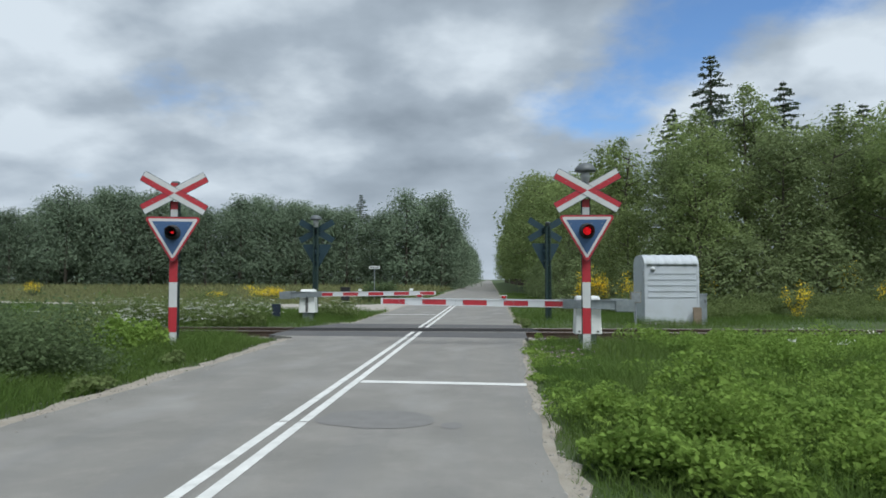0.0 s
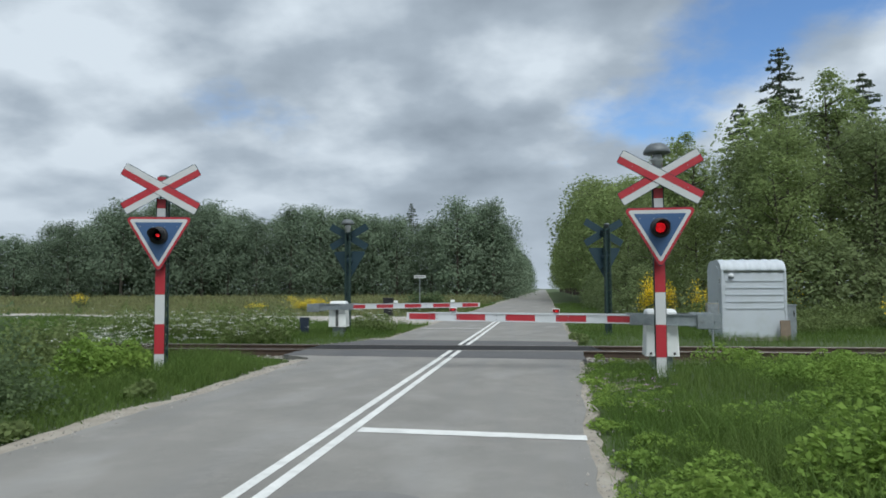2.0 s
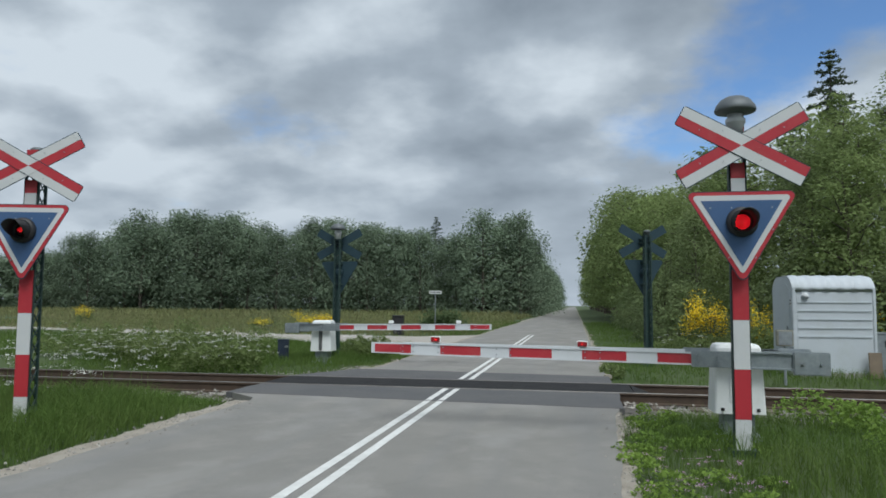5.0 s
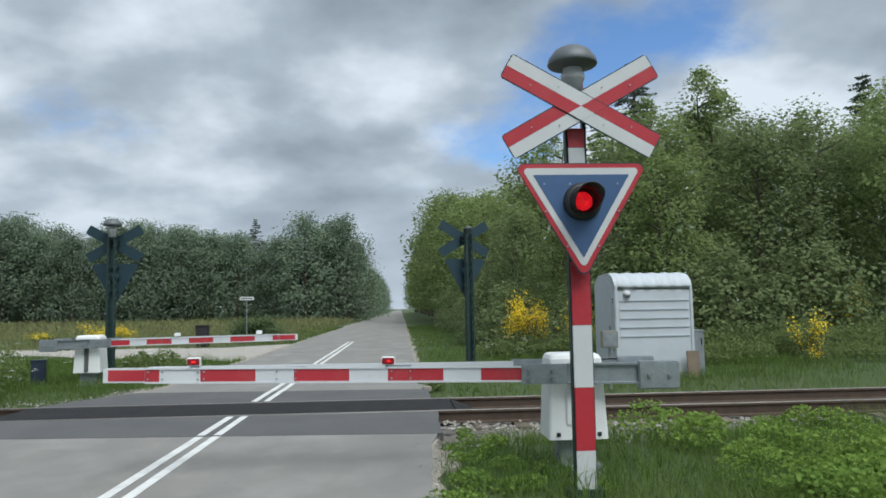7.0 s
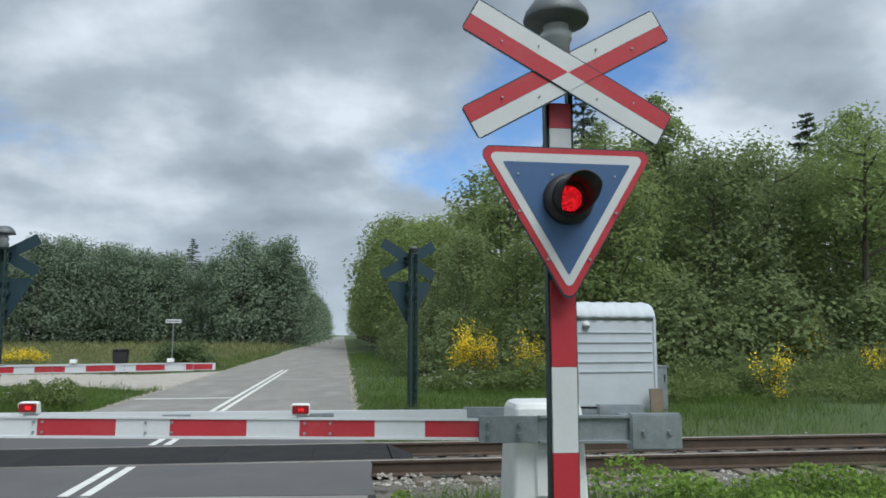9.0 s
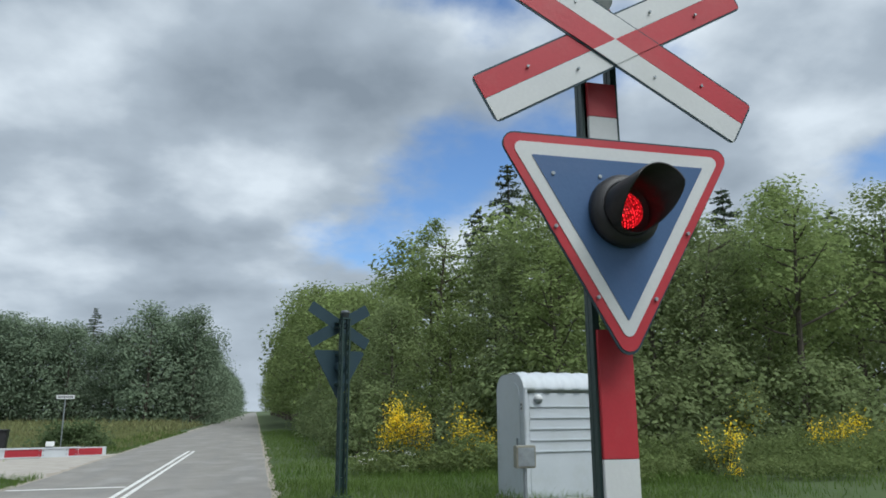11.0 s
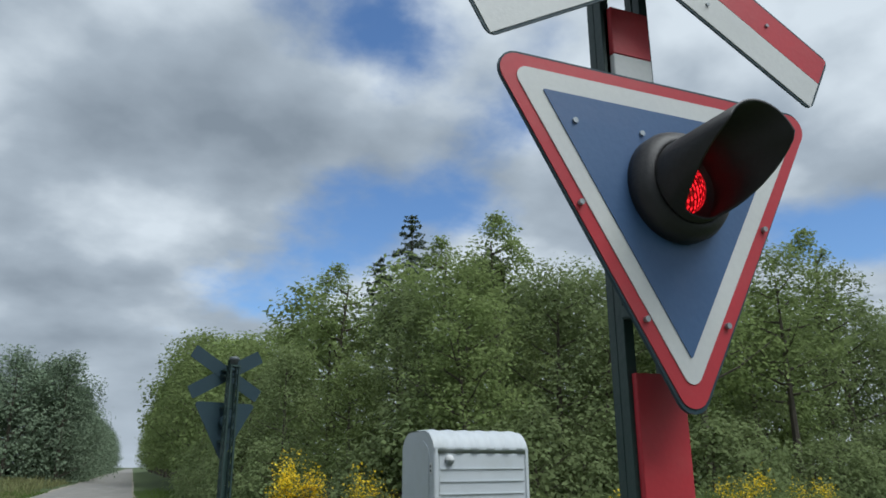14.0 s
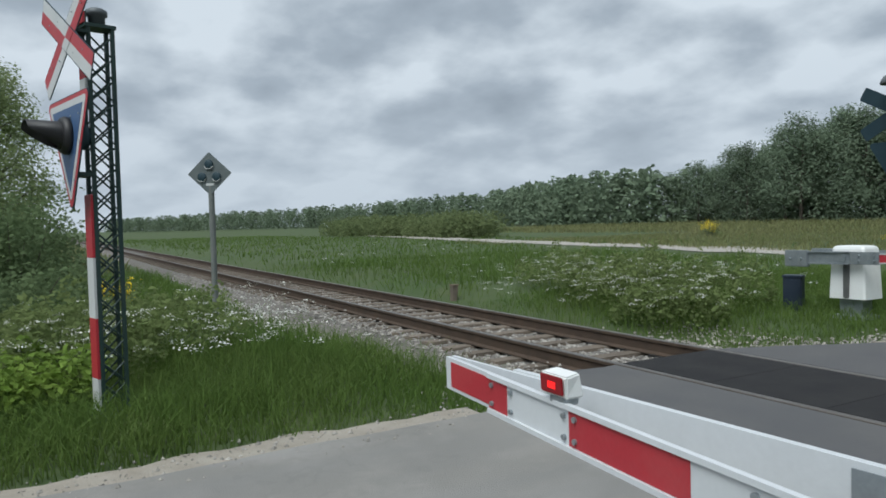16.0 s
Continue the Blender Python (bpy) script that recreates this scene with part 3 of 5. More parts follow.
def make_track():
    tr = thing("railway_track", "single railway track of rusty rails on stone ballast", "railway track", kind="structure")
    for s in (-1, 1):
        part("rail", rail_bm(TRACK_Y + s * 0.753, -420, 260), [M_RAIL, M_RAILTOP], tr, "rusty steel rail with a polished head")
    bm = bmesh.new()
    prof = [(-2.4, -0.44), (-1.5, -0.235), (1.5, -0.235), (2.4, -0.44)]
    xs = list(np.arange(-60, 30, 1.0)) + list(np.arange(30, 261, 20))
    xs = [-420, -300, -200, -120, -80] + xs
    rings = [[bm.verts.new((x, TRACK_Y + a + 0.1 * noise.noise((x, a, 0)), b + 0.02 * noise.noise((x * 2, a * 2, 4)))) for a, b in prof] for x in xs]
    for a, b in zip(rings, rings[1:]):
        for i in range(3):
            bm.faces.new((a[i], b[i], b[i + 1], a[i + 1]))
    bmesh.ops.recalc_face_normals(bm, faces=bm.faces)
    part("ballast_bed", bm, M_BED, tr)
    me = None
    x = -58.0
    while x < 26:
        if not (-7.9 < x < -0.6):
            if me is None:
                ob = part("sleeper", boxed(-0.12, 0.12, -1.25, 1.25, -0.12, 0.0, 0.015), M_SLEEPER, tr)
                me = ob.data
            else:
                ob = new("sleeper", me)
                ob.parent = tr
            ob.matrix_basis = pose(x, TRACK_Y, -0.192 + random.uniform(-0.006, 0.004), 0, 0, random.uniform(-1, 1))
        x += 0.62
    # loose ballast stones
    rng = np.random.default_rng(5)
    ico = [(0, 0, 1), (0.9, 0, 0.1), (0.2, 0.85, 0), (-0.8, 0.45, -0.1), (-0.6, -0.7, 0.1), (0.35, -0.9, -0.05), (0, 0, -0.8)]
    ifc = [(0, 1, 2), (0, 2, 3), (0, 3, 4), (0, 4, 5), (0, 5, 1), (6, 2, 1), (6, 3, 2), (6, 4, 3), (6, 5, 4), (6, 1, 5)]
    base = np.array(ico)
    V, F = [], []

    def stone(x, y, z, r):
        a = rng.uniform(0, 6.28)
        c, s = math.cos(a), math.sin(a)
        p = base * rng.uniform(0.7, 1.25, (7, 1)) * np.array([r, r * rng.uniform(0.6, 1), r * rng.uniform(0.45, 0.8)])
        k = len(V)
        V.extend([(x + c * q[0] - s * q[1], y + s * q[0] + c * q[1], z + q[2]) for q in p])
        F.extend([(i + k, j + k, l + k) for i, j, l in ifc])

    for _ in range(16000):
        u = rng.random()
        x = -0.6 + 14 * rng.random() ** 1.2 if u < 0.4 else -7.9 - 26 * rng.random() ** 1.3
        y = TRACK_Y + rng.normal(0, 1.15)
        dy = abs(y - TRACK_Y)
        if dy > 2.3 or abs(dy - 0.753) < 0.09:
            continue
        z = -0.235 if dy < 1.5 else -0.235 - (dy - 1.5) * 0.23
        stone(x, y, z + 0.010, rng.uniform(0.022, 0.048))
    # spilled pale stones at the four corners of the crossing
    for cx, cy, sx, sy, n in ((-0.3, 7.75, 0.6, 0.3, 1300), (-0.7, 3.9, 0.3, 0.6, 420), (-8.2, 7.8, 0.8, 0.3, 900), (-8.1, 4.3, 0.45, 0.5, 300), (3.5, 7.9, 2.6, 0.25, 700), (-8.9, 8.6, 1.0, 0.25, 300), (-14.5, 3.95, 2.4, 0.42, 1700), (-19.5, 3.8, 3.2, 0.42, 1500), (0.2, 7.9, 0.8, 0.22, 1500), (-7.9, 8.4, 0.4, 0.3, 500), (-7.75, 7.9, 0.3, 0.35, 900), (-7.2, 8.9, 0.2, 0.3, 500), (-6.8, 9.6, 0.15, 0.3, 260)):
        for _ in range(n):
            x, y = rng.normal(cx, sx), rng.normal(cy, sy)
            if left_edge(y) - 0.05 < x < right_edge(y) + 0.02 or abs(y - TRACK_Y) < 0.85:
                continue
            stone(x, y, max(float(ground_z(x, y)), -0.16 if abs(y - TRACK_Y) < 1.6 else -9) + 0.015, rng.uniform(0.02, 0.042))
    st = raw("ballast_stones", V, F, M_STONE, tr)
    st["kind"] = "stuff"
    # rubber panels: between the rails and along their outer sides
    for y0, y1 in ((TRACK_Y - 0.70, TRACK_Y + 0.70),):
        x = -7.75
        k = 0
        while x < -0.75:
            x1 = min(x + 1.2, -0.72)
            ob = part("crossing_panel", boxed(x + 0.001, x1 - 0.001, y0, y1, -0.15, 0.009, 0.003), M_RUBBER, tr)
            x = x1
    for xa, s in ((-7.76, -1), (-0.70, 1)):
        bm = bmesh.new()
        vs = [(xa, TRACK_Y - 0.69, -0.13), (xa, TRACK_Y + 0.69, -0.13), (xa, TRACK_Y + 0.69, 0.0), (xa, TRACK_Y - 0.69, 0.0), (xa + s * 0.35, TRACK_Y - 0.69, -0.13), (xa + s * 0.35, TRACK_Y + 0.69, -0.13)]
        vs = [bm.verts.new(p) for p in vs]
        for f in ((0, 1, 2, 3), (3, 2, 5, 4), (0, 3, 4), (1, 5, 2), (0, 4, 5, 1)):
            bm.faces.new([vs[i] for i in f])
        bmesh.ops.recalc_face_normals(bm, faces=bm.faces)
        part("end_ramp", bm, M_RUBBER if s > 0 else M_WOOD, tr, "sloping end piece of the crossing panels")


make_ground()
make_road()
make_verge_stones()
make_lines()
make_track()


# ---- crossing signals ----
def make_signal(at, bell, label, deep=0.20, spread=0.3, lattice=True):
    sg = thing("crossing_signal", label, "railway signal", at, "level crossing signals")
    # lattice mast: four angle legs and zigzag braces
    bm = bmesh.new()
    top = 3.42
    for x in (-0.078, 0.078):
        for y in (0.11, 0.11 + deep):
            box(bm, x - 0.016, x + 0.016, y - 0.016, y + 0.016, -0.1, top)
    part("mast_leg_frame", bm, M_GREEN, sg, "dark green steel mast legs")
    for x in (-0.08, 0.08):
        if not lattice:
            part("side_plate", boxed(x - 0.013, x + 0.013, 0.0925, 0.094 + deep, -0.1, top - 0.04, 0.002), M_GREEN, sg, "dark green side plate of the mast")
            continue
        bm = bmesh.new()
        n = 17
        for i in range(n):
            z0, z1 = 0.1 + i * (top - 0.2) / n, 0.1 + (i + 1) * (top - 0.2) / n
            rod(bm, (x, 0.11, z0), (x, 0.11 + deep, z1), 0.009, n=5)
            rod(bm, (x, 0.11 + deep, z0), (x, 0.11, z1), 0.009, n=5)
        part("lattice", bm, M_GREEN, sg, "green zigzag lattice bars")
    bm = bmesh.new()
    box(bm, -0.1, 0.1, 0.08, 0.14 + deep, top - 0.03, top)
    part("cap_plate", bm, M_GREEN, sg)
    part("base_plate", boxed(-0.15, 0.15, 0.05, 0.17 + deep, -0.12, 0.02), M_GREEN, sg)
    # striped board on the front
    for z0, z1, m, nm in ((0.02, 0.34, M_WHITE, "white_panel"), (0.34, 0.87, M_RED, "red_panel"), (0.87, 1.40, M_WHITE, "white_panel"), (1.40, 1.95, M_RED, "red_panel"), (2.72, 2.95, M_WHITE, "white_panel"), (2.95, 3.12, M_RED, "red_panel"), (3.42, 3.52, M_RED, "red_panel")):
        part("panel_back", boxed(-0.082, 0.082, 0.0925, 0.099, z0 + 0.001, z1 - 0.001, 0.0), M_GREEN, sg)
        hw = 0.082 if z1 < 2 else 0.072
        part(nm, boxed(-hw, hw, 0.070, 0.092, z0 + 0.001, z1 - 0.001, 0.002), m, sg)
    # St Andrew's cross: two straight arms, split lengthwise into red and white
    L, W, cz = 0.738, 0.119, 3.285
    for k, ang in enumerate((29.4, -29.4)):
        y0 = -0.046 - 0.006 * k
        R = Matrix.Translation((0.02, 0, cz)) @ Matrix.Rotation(-radians(ang), 4, "Y")
        bm = slab(rounded([(-L, -W), (L, -W), (L, W), (-L, W)], 0.03), y0, y0 + 0.006)
        bmesh.ops.transform(bm, matrix=R, verts=bm.verts)
        arm = part("cross_arm", bm, M_BACK, sg)
        e = 0.009
        for side in (-1, 1):
            for upper in (0, 1):
                # the end of the arm that rises has its white half on top
                rises = side > 0 if ang > 0 else side < 0
                red = (not upper) if rises else bool(upper)
                za, zb = (0.001, W - e) if upper else (-W + e, -0.001)
                pts = [(side * px, pz) for px, pz in ((0, za), (L - e, za), (L - e, zb), (0, zb))]
                bm = slab(pts, y0 - 0.0022, y0 - 0.0002)
                bmesh.ops.transform(bm, matrix=R, verts=bm.verts)
                part("red_stripe" if red else "white_stripe", bm, M_RED if red else M_WHITE, arm)
    # wedges that carry the red and white across the middle
    a = radians(29.4)
    for s in (-1, 1):
        q = [(0.02, cz), (0.02 + s * (W - 0.009) / math.sin(a), cz)]
        half = (0.02 + s * 0.5 * (W - 0.009) / math.sin(a), cz + 0.5 * (W - 0.009) / math.cos(a))
        half2 = (half[0], 2 * cz - half[1])
        part("red_wedge", slab([q[0], half, q[1], half2], -0.0575, -0.0545), M_RED, sg)
        top_v = (0.02, cz + s * (W - 0.009) / math.cos(a))
        l = (0.02 - 0.5 * (W - 0.009) / math.sin(a), cz + s * 0.5 * (W - 0.009) / math.cos(a))
        r = (2 * 0.02 - l[0], l[1])
        part("white_wedge", slab([q[0], l, top_v, r], -0.0575, -0.0545), M_WHITE, sg)
    bm = bmesh.new()
    for sx in (-1, 1):
        for sz in (-1, 1):
            for r in (0.22, 0.5):
                for off in ((0.06,) if (r < 0.3) == (sz > 0) else (-0.06,)):
                    x, z = 0.02 + sx * r * math.cos(a), cz + sz * r * math.sin(a) + off
                    rod(bm, (x, -0.0605, z), (x, -0.05, z), 0.0065, n=8)
    tagged(part("rivets", bm, M_GALV, sg), kind="stuff")
    for dz in (-0.06, 0.03):
        part("bracket", boxed(-0.1, 0.14, -0.045, 0.1, cz + dz, cz + dz + 0.03), M_GREEN, sg)
    # triangle board in layers
    def tri(half, zt, zb, y0, y1, r):
        return slab(rounded([(-half, zt), (0, zb), (half, zt)], r, 6), y0, y1)

    tb = part("triangle_board", tri(0.584, 2.786, 1.775, -0.055, -0.044, 0.055), M_BACK, sg, "dark edge of the triangular board")
    part("red_border", tri(0.578, 2.778, 1.795, -0.058, -0.0552, 0.05), M_RED, tb)
    part("white_border", tri(0.514, 2.742, 1.878, -0.061, -0.0582, 0.03), M_WHITE, tb)
    part("blue_field", tri(0.416, 2.684, 1.972, -0.064, -0.0612, 0.004), M_BLUE, tb)
    bm = bmesh.new()
    for x, z in ((-0.32, 2.605), (-0.1, 2.605), (0.1, 2.605), (0.31, 2.605), (-0.315, 2.37), (0.315, 2.37), (-0.135, 2.07), (0.135, 2.07)):
        rod(bm, (x, -0.070, z), (x, -0.056, z), 0.0085, n=8)
    tagged(part("rivets", bm, M_GALV, tb), kind="stuff")
    for z in (2.1, 2.68):
        part("bracket", boxed(-0.1, 0.1, -0.044, 0.1, z, z + 0.04), M_GREEN, sg)
    # lamp: round back plate, deep hood, ball lens
    turn = Matrix.Translation((0.0, -0.064, 2.45)) @ Matrix.Rotation(radians(90), 4, "X")
    bm = lathe([(0.162, 0.0), (0.162, 0.03), (0.150, 0.055), (0.128, 0.068), (0.119, 0.068), (0.119, 0.03)], 36)
    bmesh.ops.transform(bm, matrix=turn, verts=bm.verts)
    lamp = part("lamp_housing", bm, M_BLACK, sg, "black round lamp housing")
    bm = bmesh.new()
    n = 40
    ro, ri = 0.119, 0.112
    cols = []
    for i in range(n + 1):
        t = 2 * math.pi * i / n
        up = (math.sin(t) + 1) / 2
        ln = 0.095 + 0.235 * max(0.0, min(1.0, (up - 0.08) / 0.62)) ** 0.8
        cols.append([bm.verts.new((r * math.cos(t), -yy, r * math.sin(t))) for r, yy in ((ro, 0.015), (ro, ln), (ri, ln), (ri, 0.015))])
    for p, q in zip(cols, cols[1:]):
        for i in range(3):
            bm.faces.new((p[i], q[i], q[i + 1], p[i + 1]))
    bmesh.ops.remove_doubles(bm, verts=bm.verts, dist=1e-5)
    bmesh.ops.recalc_face_normals(bm, faces=bm.faces)
    for f in bm.faces:
        f.smooth = True
    bmesh.ops.transform(bm, matrix=Matrix.Translation((0.0, -0.064, 2.45)), verts=bm.verts)
    part("hood", bm, M_BLACK, lamp, "deep black visor over the lamp")
    bm = bmesh.new()
    bmesh.ops.create_uvsphere(bm, u_segments=32, v_segments=20, radius=0.098)
    for f in bm.faces:
        f.smooth = True
        f.material_index = 1 if f.calc_center_median().y < -0.098 * spread else 0
    lens = part("lens", bm, [M_LENS, M_GLOW], lamp, "turning red signal lens")
    bm = lathe([(0.115, 0.0), (0.115, 0.10), (0.09, 0.125), (0.002, 0.128)], 28)
    bmesh.ops.transform(bm, matrix=Matrix.Translation((0.0, -0.030, 2.45)) @ Matrix.Rotation(radians(-90), 4, "X"), verts=bm.verts)
    part("lamp_can", bm, M_BACK, lamp, "closed lamp body behind the board")
    lens.matrix_basis = Matrix.Translation((0.0, -0.040, 2.45))
    if bell:
        bl = part("bell_neck", lathe([(0.09, 3.42), (0.09, 3.56), (0.105, 3.57), (0.105, 3.62), (0.085, 3.63), (0.085, 3.70)], 20), M_WHITE, sg, "white and red neck under the bell")
        bl.location = (0, 0.11 + deep / 2, 0)
        b2 = part("bell_hood", lathe([(0.05, 3.66), (0.10, 3.68), (0.215, 3.70), (0.222, 3.715), (0.21, 3.76), (0.16, 3.83), (0.10, 3.865), (0.03, 3.875), (0.002, 3.877)], 28), M_BELL, sg, "grey mushroom-shaped bell hood")
        b2.location = (0, 0.11 + deep / 2, 0)
    else:
        b2 = part("mast_cap", lathe([(0.07, 3.42), (0.07, 3.50), (0.09, 3.51), (0.09, 3.55), (0.06, 3.57), (0.002, 3.575)], 20), M_BELL, sg, "small grey cap on the mast")
        b2.location = (0, 0.11 + deep / 2, 0)
    return sg, lens


LENSES = []
for at, bell, label, deep, spread, lattice in (
    (pose(0.02, 0.055, 0), True, "red and white striped crossing signal with bell, facing the road", 0.04, 0.5, False),
    (pose(-8.66, -0.04, 0, 0, 0, 14), False, "red and white striped crossing signal standing in tall grass", 0.20, 0.93, True),
    (pose(-8.5, 12.1, 0, 0, 0, 180), True, "dark green lattice crossing signal with bell, seen from behind", 0.12, 0.3, True),
    (pose(0.1, 11.95, 0, 0, 0, 200), False, "dark green lattice crossing signal seen from behind", 0.12, 0.3, True),
):
    LENSES.append(make_signal(at, bell, label, deep, spread, lattice))


# ---- barriers ----
def make_barrier(at, label):
    ba = thing("crossing_barrier", label, "barrier", at, "level crossing barriers")
    # machine: moulded hood on a steel foot
    bm = bmesh.new()
    rings = []
    for z, hx, hy, r in ((0.28, 0.292, 0.238, 0.03), (0.98, 0.262, 0.212, 0.03), (1.05, 0.258, 0.207, 0.04), (1.085, 0.242, 0.19, 0.05), (1.10, 0.21, 0.16, 0.05)):
        rings.append([bm.verts.new((x, y, z)) for x, y in rounded([(-hx, -hy), (hx, -hy), (hx, hy), (-hx, hy)], r, 4)])
    for p, q in zip(rings, rings[1:]):
        for i in range(len(p)):
            bm.faces.new((p[i], p[(i + 1) % len(p)], q[(i + 1) % len(p)], q[i]))
    bm.faces.new(rings[0][::-1]), bm.faces.new(rings[-1])
    part("machine_hood", bm, M_PLASTIC, ba, "white moulded plastic hood with dirty lower edge")
    bm = bmesh.new()
    box(bm, -0.18, 0.18, -0.14, 0.14, -0.1, 0.285, 0.01)
    box(bm, -0.26, 0.26, -0.2, 0.2, -0.12, 0.02, 0.01)
    part("foot", bm, M_GALV, ba, "galvanised steel foot")
    part("latch_strip", boxed(-0.035, 0.035, -0.252, -0.20, 0.34, 0.60, 0.006), M_GALV, ba, "dark steel strip on the hood")
    part("latch_strip", boxed(-0.045, 0.045, 0.19, 0.258, 0.30, 0.86, 0.006), M_STRIP, ba, "dark steel strip on the hood")
    part("hatch", boxed(-0.12, 0.12, -0.249, -0.2, 0.42, 0.75, 0.01), M_PLASTIC, ba)
    for x, z in ((-0.2, 0.33), (0.2, 0.33)):
        part("lock", boxed(x - 0.02, x + 0.02, -0.25, -0.2, z - 0.02, z + 0.02, 0.004), M_BLACK, ba)
    # two boards that meet at the tip
    TIP, ROOT = -4.58, -0.54
    z0, z1 = 0.875, 1.025

    def board_y(x, s):
        f = (x - TIP) / (ROOT - TIP)
        return s * (0.035 + 0.285 * max(0.0, f))

    def plank(xa, xb, s, za, zb, t0, t1):
        """A piece of the board between xa and xb; t: depth from its middle plane, outwards."""
        bm = bmesh.new()
        p = []
        for x in (xa, xb):
            for t in (t0, t1):
                for z in (za, zb):
                    p.append(bm.verts.new((x, board_y(x, s) + s * t, z)))
        for f in ((0, 1, 3, 2), (4, 6, 7, 5), (0, 4, 5, 1), (2, 3, 7, 6), (0, 2, 6, 4), (1, 5, 7, 3)):
            bm.faces.new([p[i] for i in f])
        bmesh.ops.recalc_face_normals(bm, faces=bm.faces)
        return bm

    for s in (-1, 1):
        # inner board in two overlapping lengths
        bd = part("board", plank(-4.17, ROOT, s, z0, z1, -0.012, 0.0), M_ALU, ba, "white aluminium boom board")
        for za in (z0 - 0.001, z1 - 0.016):
            part("flange", plank(-4.17, ROOT, s, za, za + 0.017, 0.0, 0.011), M_ALU, bd)
        tipb = part("tip_board", plank(TIP, -3.88, s, z0 + 0.006, z1 - 0.006, -0.030, -0.0125), M_ALU, ba, "white end piece of the boom")
        stripes = []
        x = TIP + 0.05
        for ln, col in ((0.50, 1), (0.395, 0), (0.53, 1), (0.37, 0), (0.53, 1), (0.37, 0), (0.53, 1), (0.36, 0), (0.45, 1)):
            if col:
                xa, xb = x, min(x + ln, ROOT - 0.004)
                if xa < -4.17:
                    part("red_stripe", plank(xa, -4.172, s, z0 + 0.022, z1 - 0.022, -0.0123, -0.010), M_RED, ba)
                    xa = -4.168
                part("red_stripe", plank(xa, xb, s, z0 + 0.018, z1 - 0.018, 0.0002, 0.0022), M_RED, ba)
            x += ln
        bm = bmesh.new()
        for x in (-4.14, -4.00, -3.66, -3.60, -2.90, -2.72, -1.80, -1.62):
            for z in (0.915, 0.985):
                y = board_y(x, s)
                rod(bm, (x, y, z), (x, y + s * 0.011, z), 0.010, n=8)
        tagged(part("bolts", bm, M_GALV, ba), kind="stuff")
        for x in (-2.76, -1.70):
            part("joint_plate", plank(x - 0.10, x + 0.10, s, z0 + 0.008, z1 - 0.018, -0.018, -0.0122), M_GALV, ba, "grey joint plate inside the boom")
    # cross stays between the two boards
    for x in (-2.76, -1.70):
        bm = bmesh.new()
        rod(bm, (x, board_y(x, -1) + 0.01, 0.95), (x, board_y(x, 1) - 0.01, 0.95), 0.016, n=10)
        part("stay", bm, M_GALV, ba)
    # steel arms to the counterweight
    for s in (-1, 1):
        ya, yb = sorted((s * 0.318, s * 0.342))
        bm = bmesh.new()
        box(bm, ROOT - 0.02, -0.12, ya - 0.004, yb + 0.004, 0.855, 1.045, 0.003)
        part("root_plate", bm, M_GALV, ba, "bolted galvanised plate holding the boom")
        part("arm", boxed(-0.12, 0.72, ya, yb, 0.85, 1.05, 0.003), M_GALV, ba)
        bm = bmesh.new()
        box(bm, -0.12, 0.72, ya if s > 0 else ya - 0.03, yb + 0.03 if s > 0 else yb, 1.03, 1.05, 0.002)
        box(bm, -0.12, 0.72, ya if s > 0 else ya - 0.03, yb + 0.03 if s > 0 else yb, 0.85, 0.87, 0.002)
        part("arm_flange", bm, M_GALV, ba)
        part("counterweight", boxed(0.56, 0.96, min(s * 0.30, s * 0.39), max(s * 0.30, s * 0.39), 0.80, 1.065, 0.012), M_GALV, ba, "grey counterweight block")
        bm = bmesh.new()
        for x, z in ((ROOT + 0.05, 0.91), (ROOT + 0.05, 0.99), (ROOT + 0.28, 0.91), (ROOT + 0.28, 0.99), (0.66, 0.93), (0.86, 0.93)):
            rod(bm, (x, s * 0.33, z), (x, s * (0.37 if x < 0.5 else 0.41), z), 0.02, n=6)
        tagged(part("bolts", bm, M_GALV, ba), kind="stuff")
    bm = bmesh.new()
    rod(bm, (0, -0.36, 0.95), (0, 0.36, 0.95), 0.06, n=18)
    part("pivot", bm, M_GALV, ba)
    part("end_bar", boxed(0.70, 0.86, -0.30, 0.30, 0.86, 1.0, 0.01), M_GALV, ba)
    # boom lamps
    for x in (-3.70, -1.83):
        y = board_y(x, -1)
        bm = bmesh.new()
        a = [(-0.088, -0.045, 0.0), (0.088, -0.045, 0.0), (0.088, 0.06, 0.0), (-0.088, 0.06, 0.0)]
        b = [(-0.10, -0.05, 0.095), (0.10, -0.05, 0.095), (0.082, 0.04, 0.105), (-0.082, 0.04, 0.105)]
        va, vb = [bm.verts.new(p) for p in a], [bm.verts.new(p) for p in b]
        bm.faces.new(va[::-1]), bm.faces.new(vb)
        for i in range(4):
            bm.faces.new((va[i], va[(i + 1) % 4], vb[(i + 1) % 4], vb[i]))
        bmesh.ops.bevel(bm, geom=list(bm.edges), offset=0.008, segments=2, affect="EDGES")
        bmesh.ops.transform(bm, matrix=Matrix.Translation((x, y + 0.02, z1 + 0.014)) @ Matrix.Diagonal((0.70, 0.72, 0.78, 1)), verts=bm.verts)
        lp = part("boom_lamp", bm, M_PLASTIC, ba, "white plastic warning lamp on the boom")
        part("lamp_foot", boxed(x - 0.03, x + 0.05, y - 0.01, y + 0.05, z1 - 0.01, z1 + 0.02, 0.004), M_GALV, lp)
        bm = boxed(-0.058, 0.058, -0.006, 0.0, 0.012, 0.072, 0.004)
        bmesh.ops.transform(bm, matrix=Matrix.Translation((x, y - 0.017, z1 + 0.014)) @ Matrix.Rotation(radians(3), 4, "X"), verts=bm.verts)
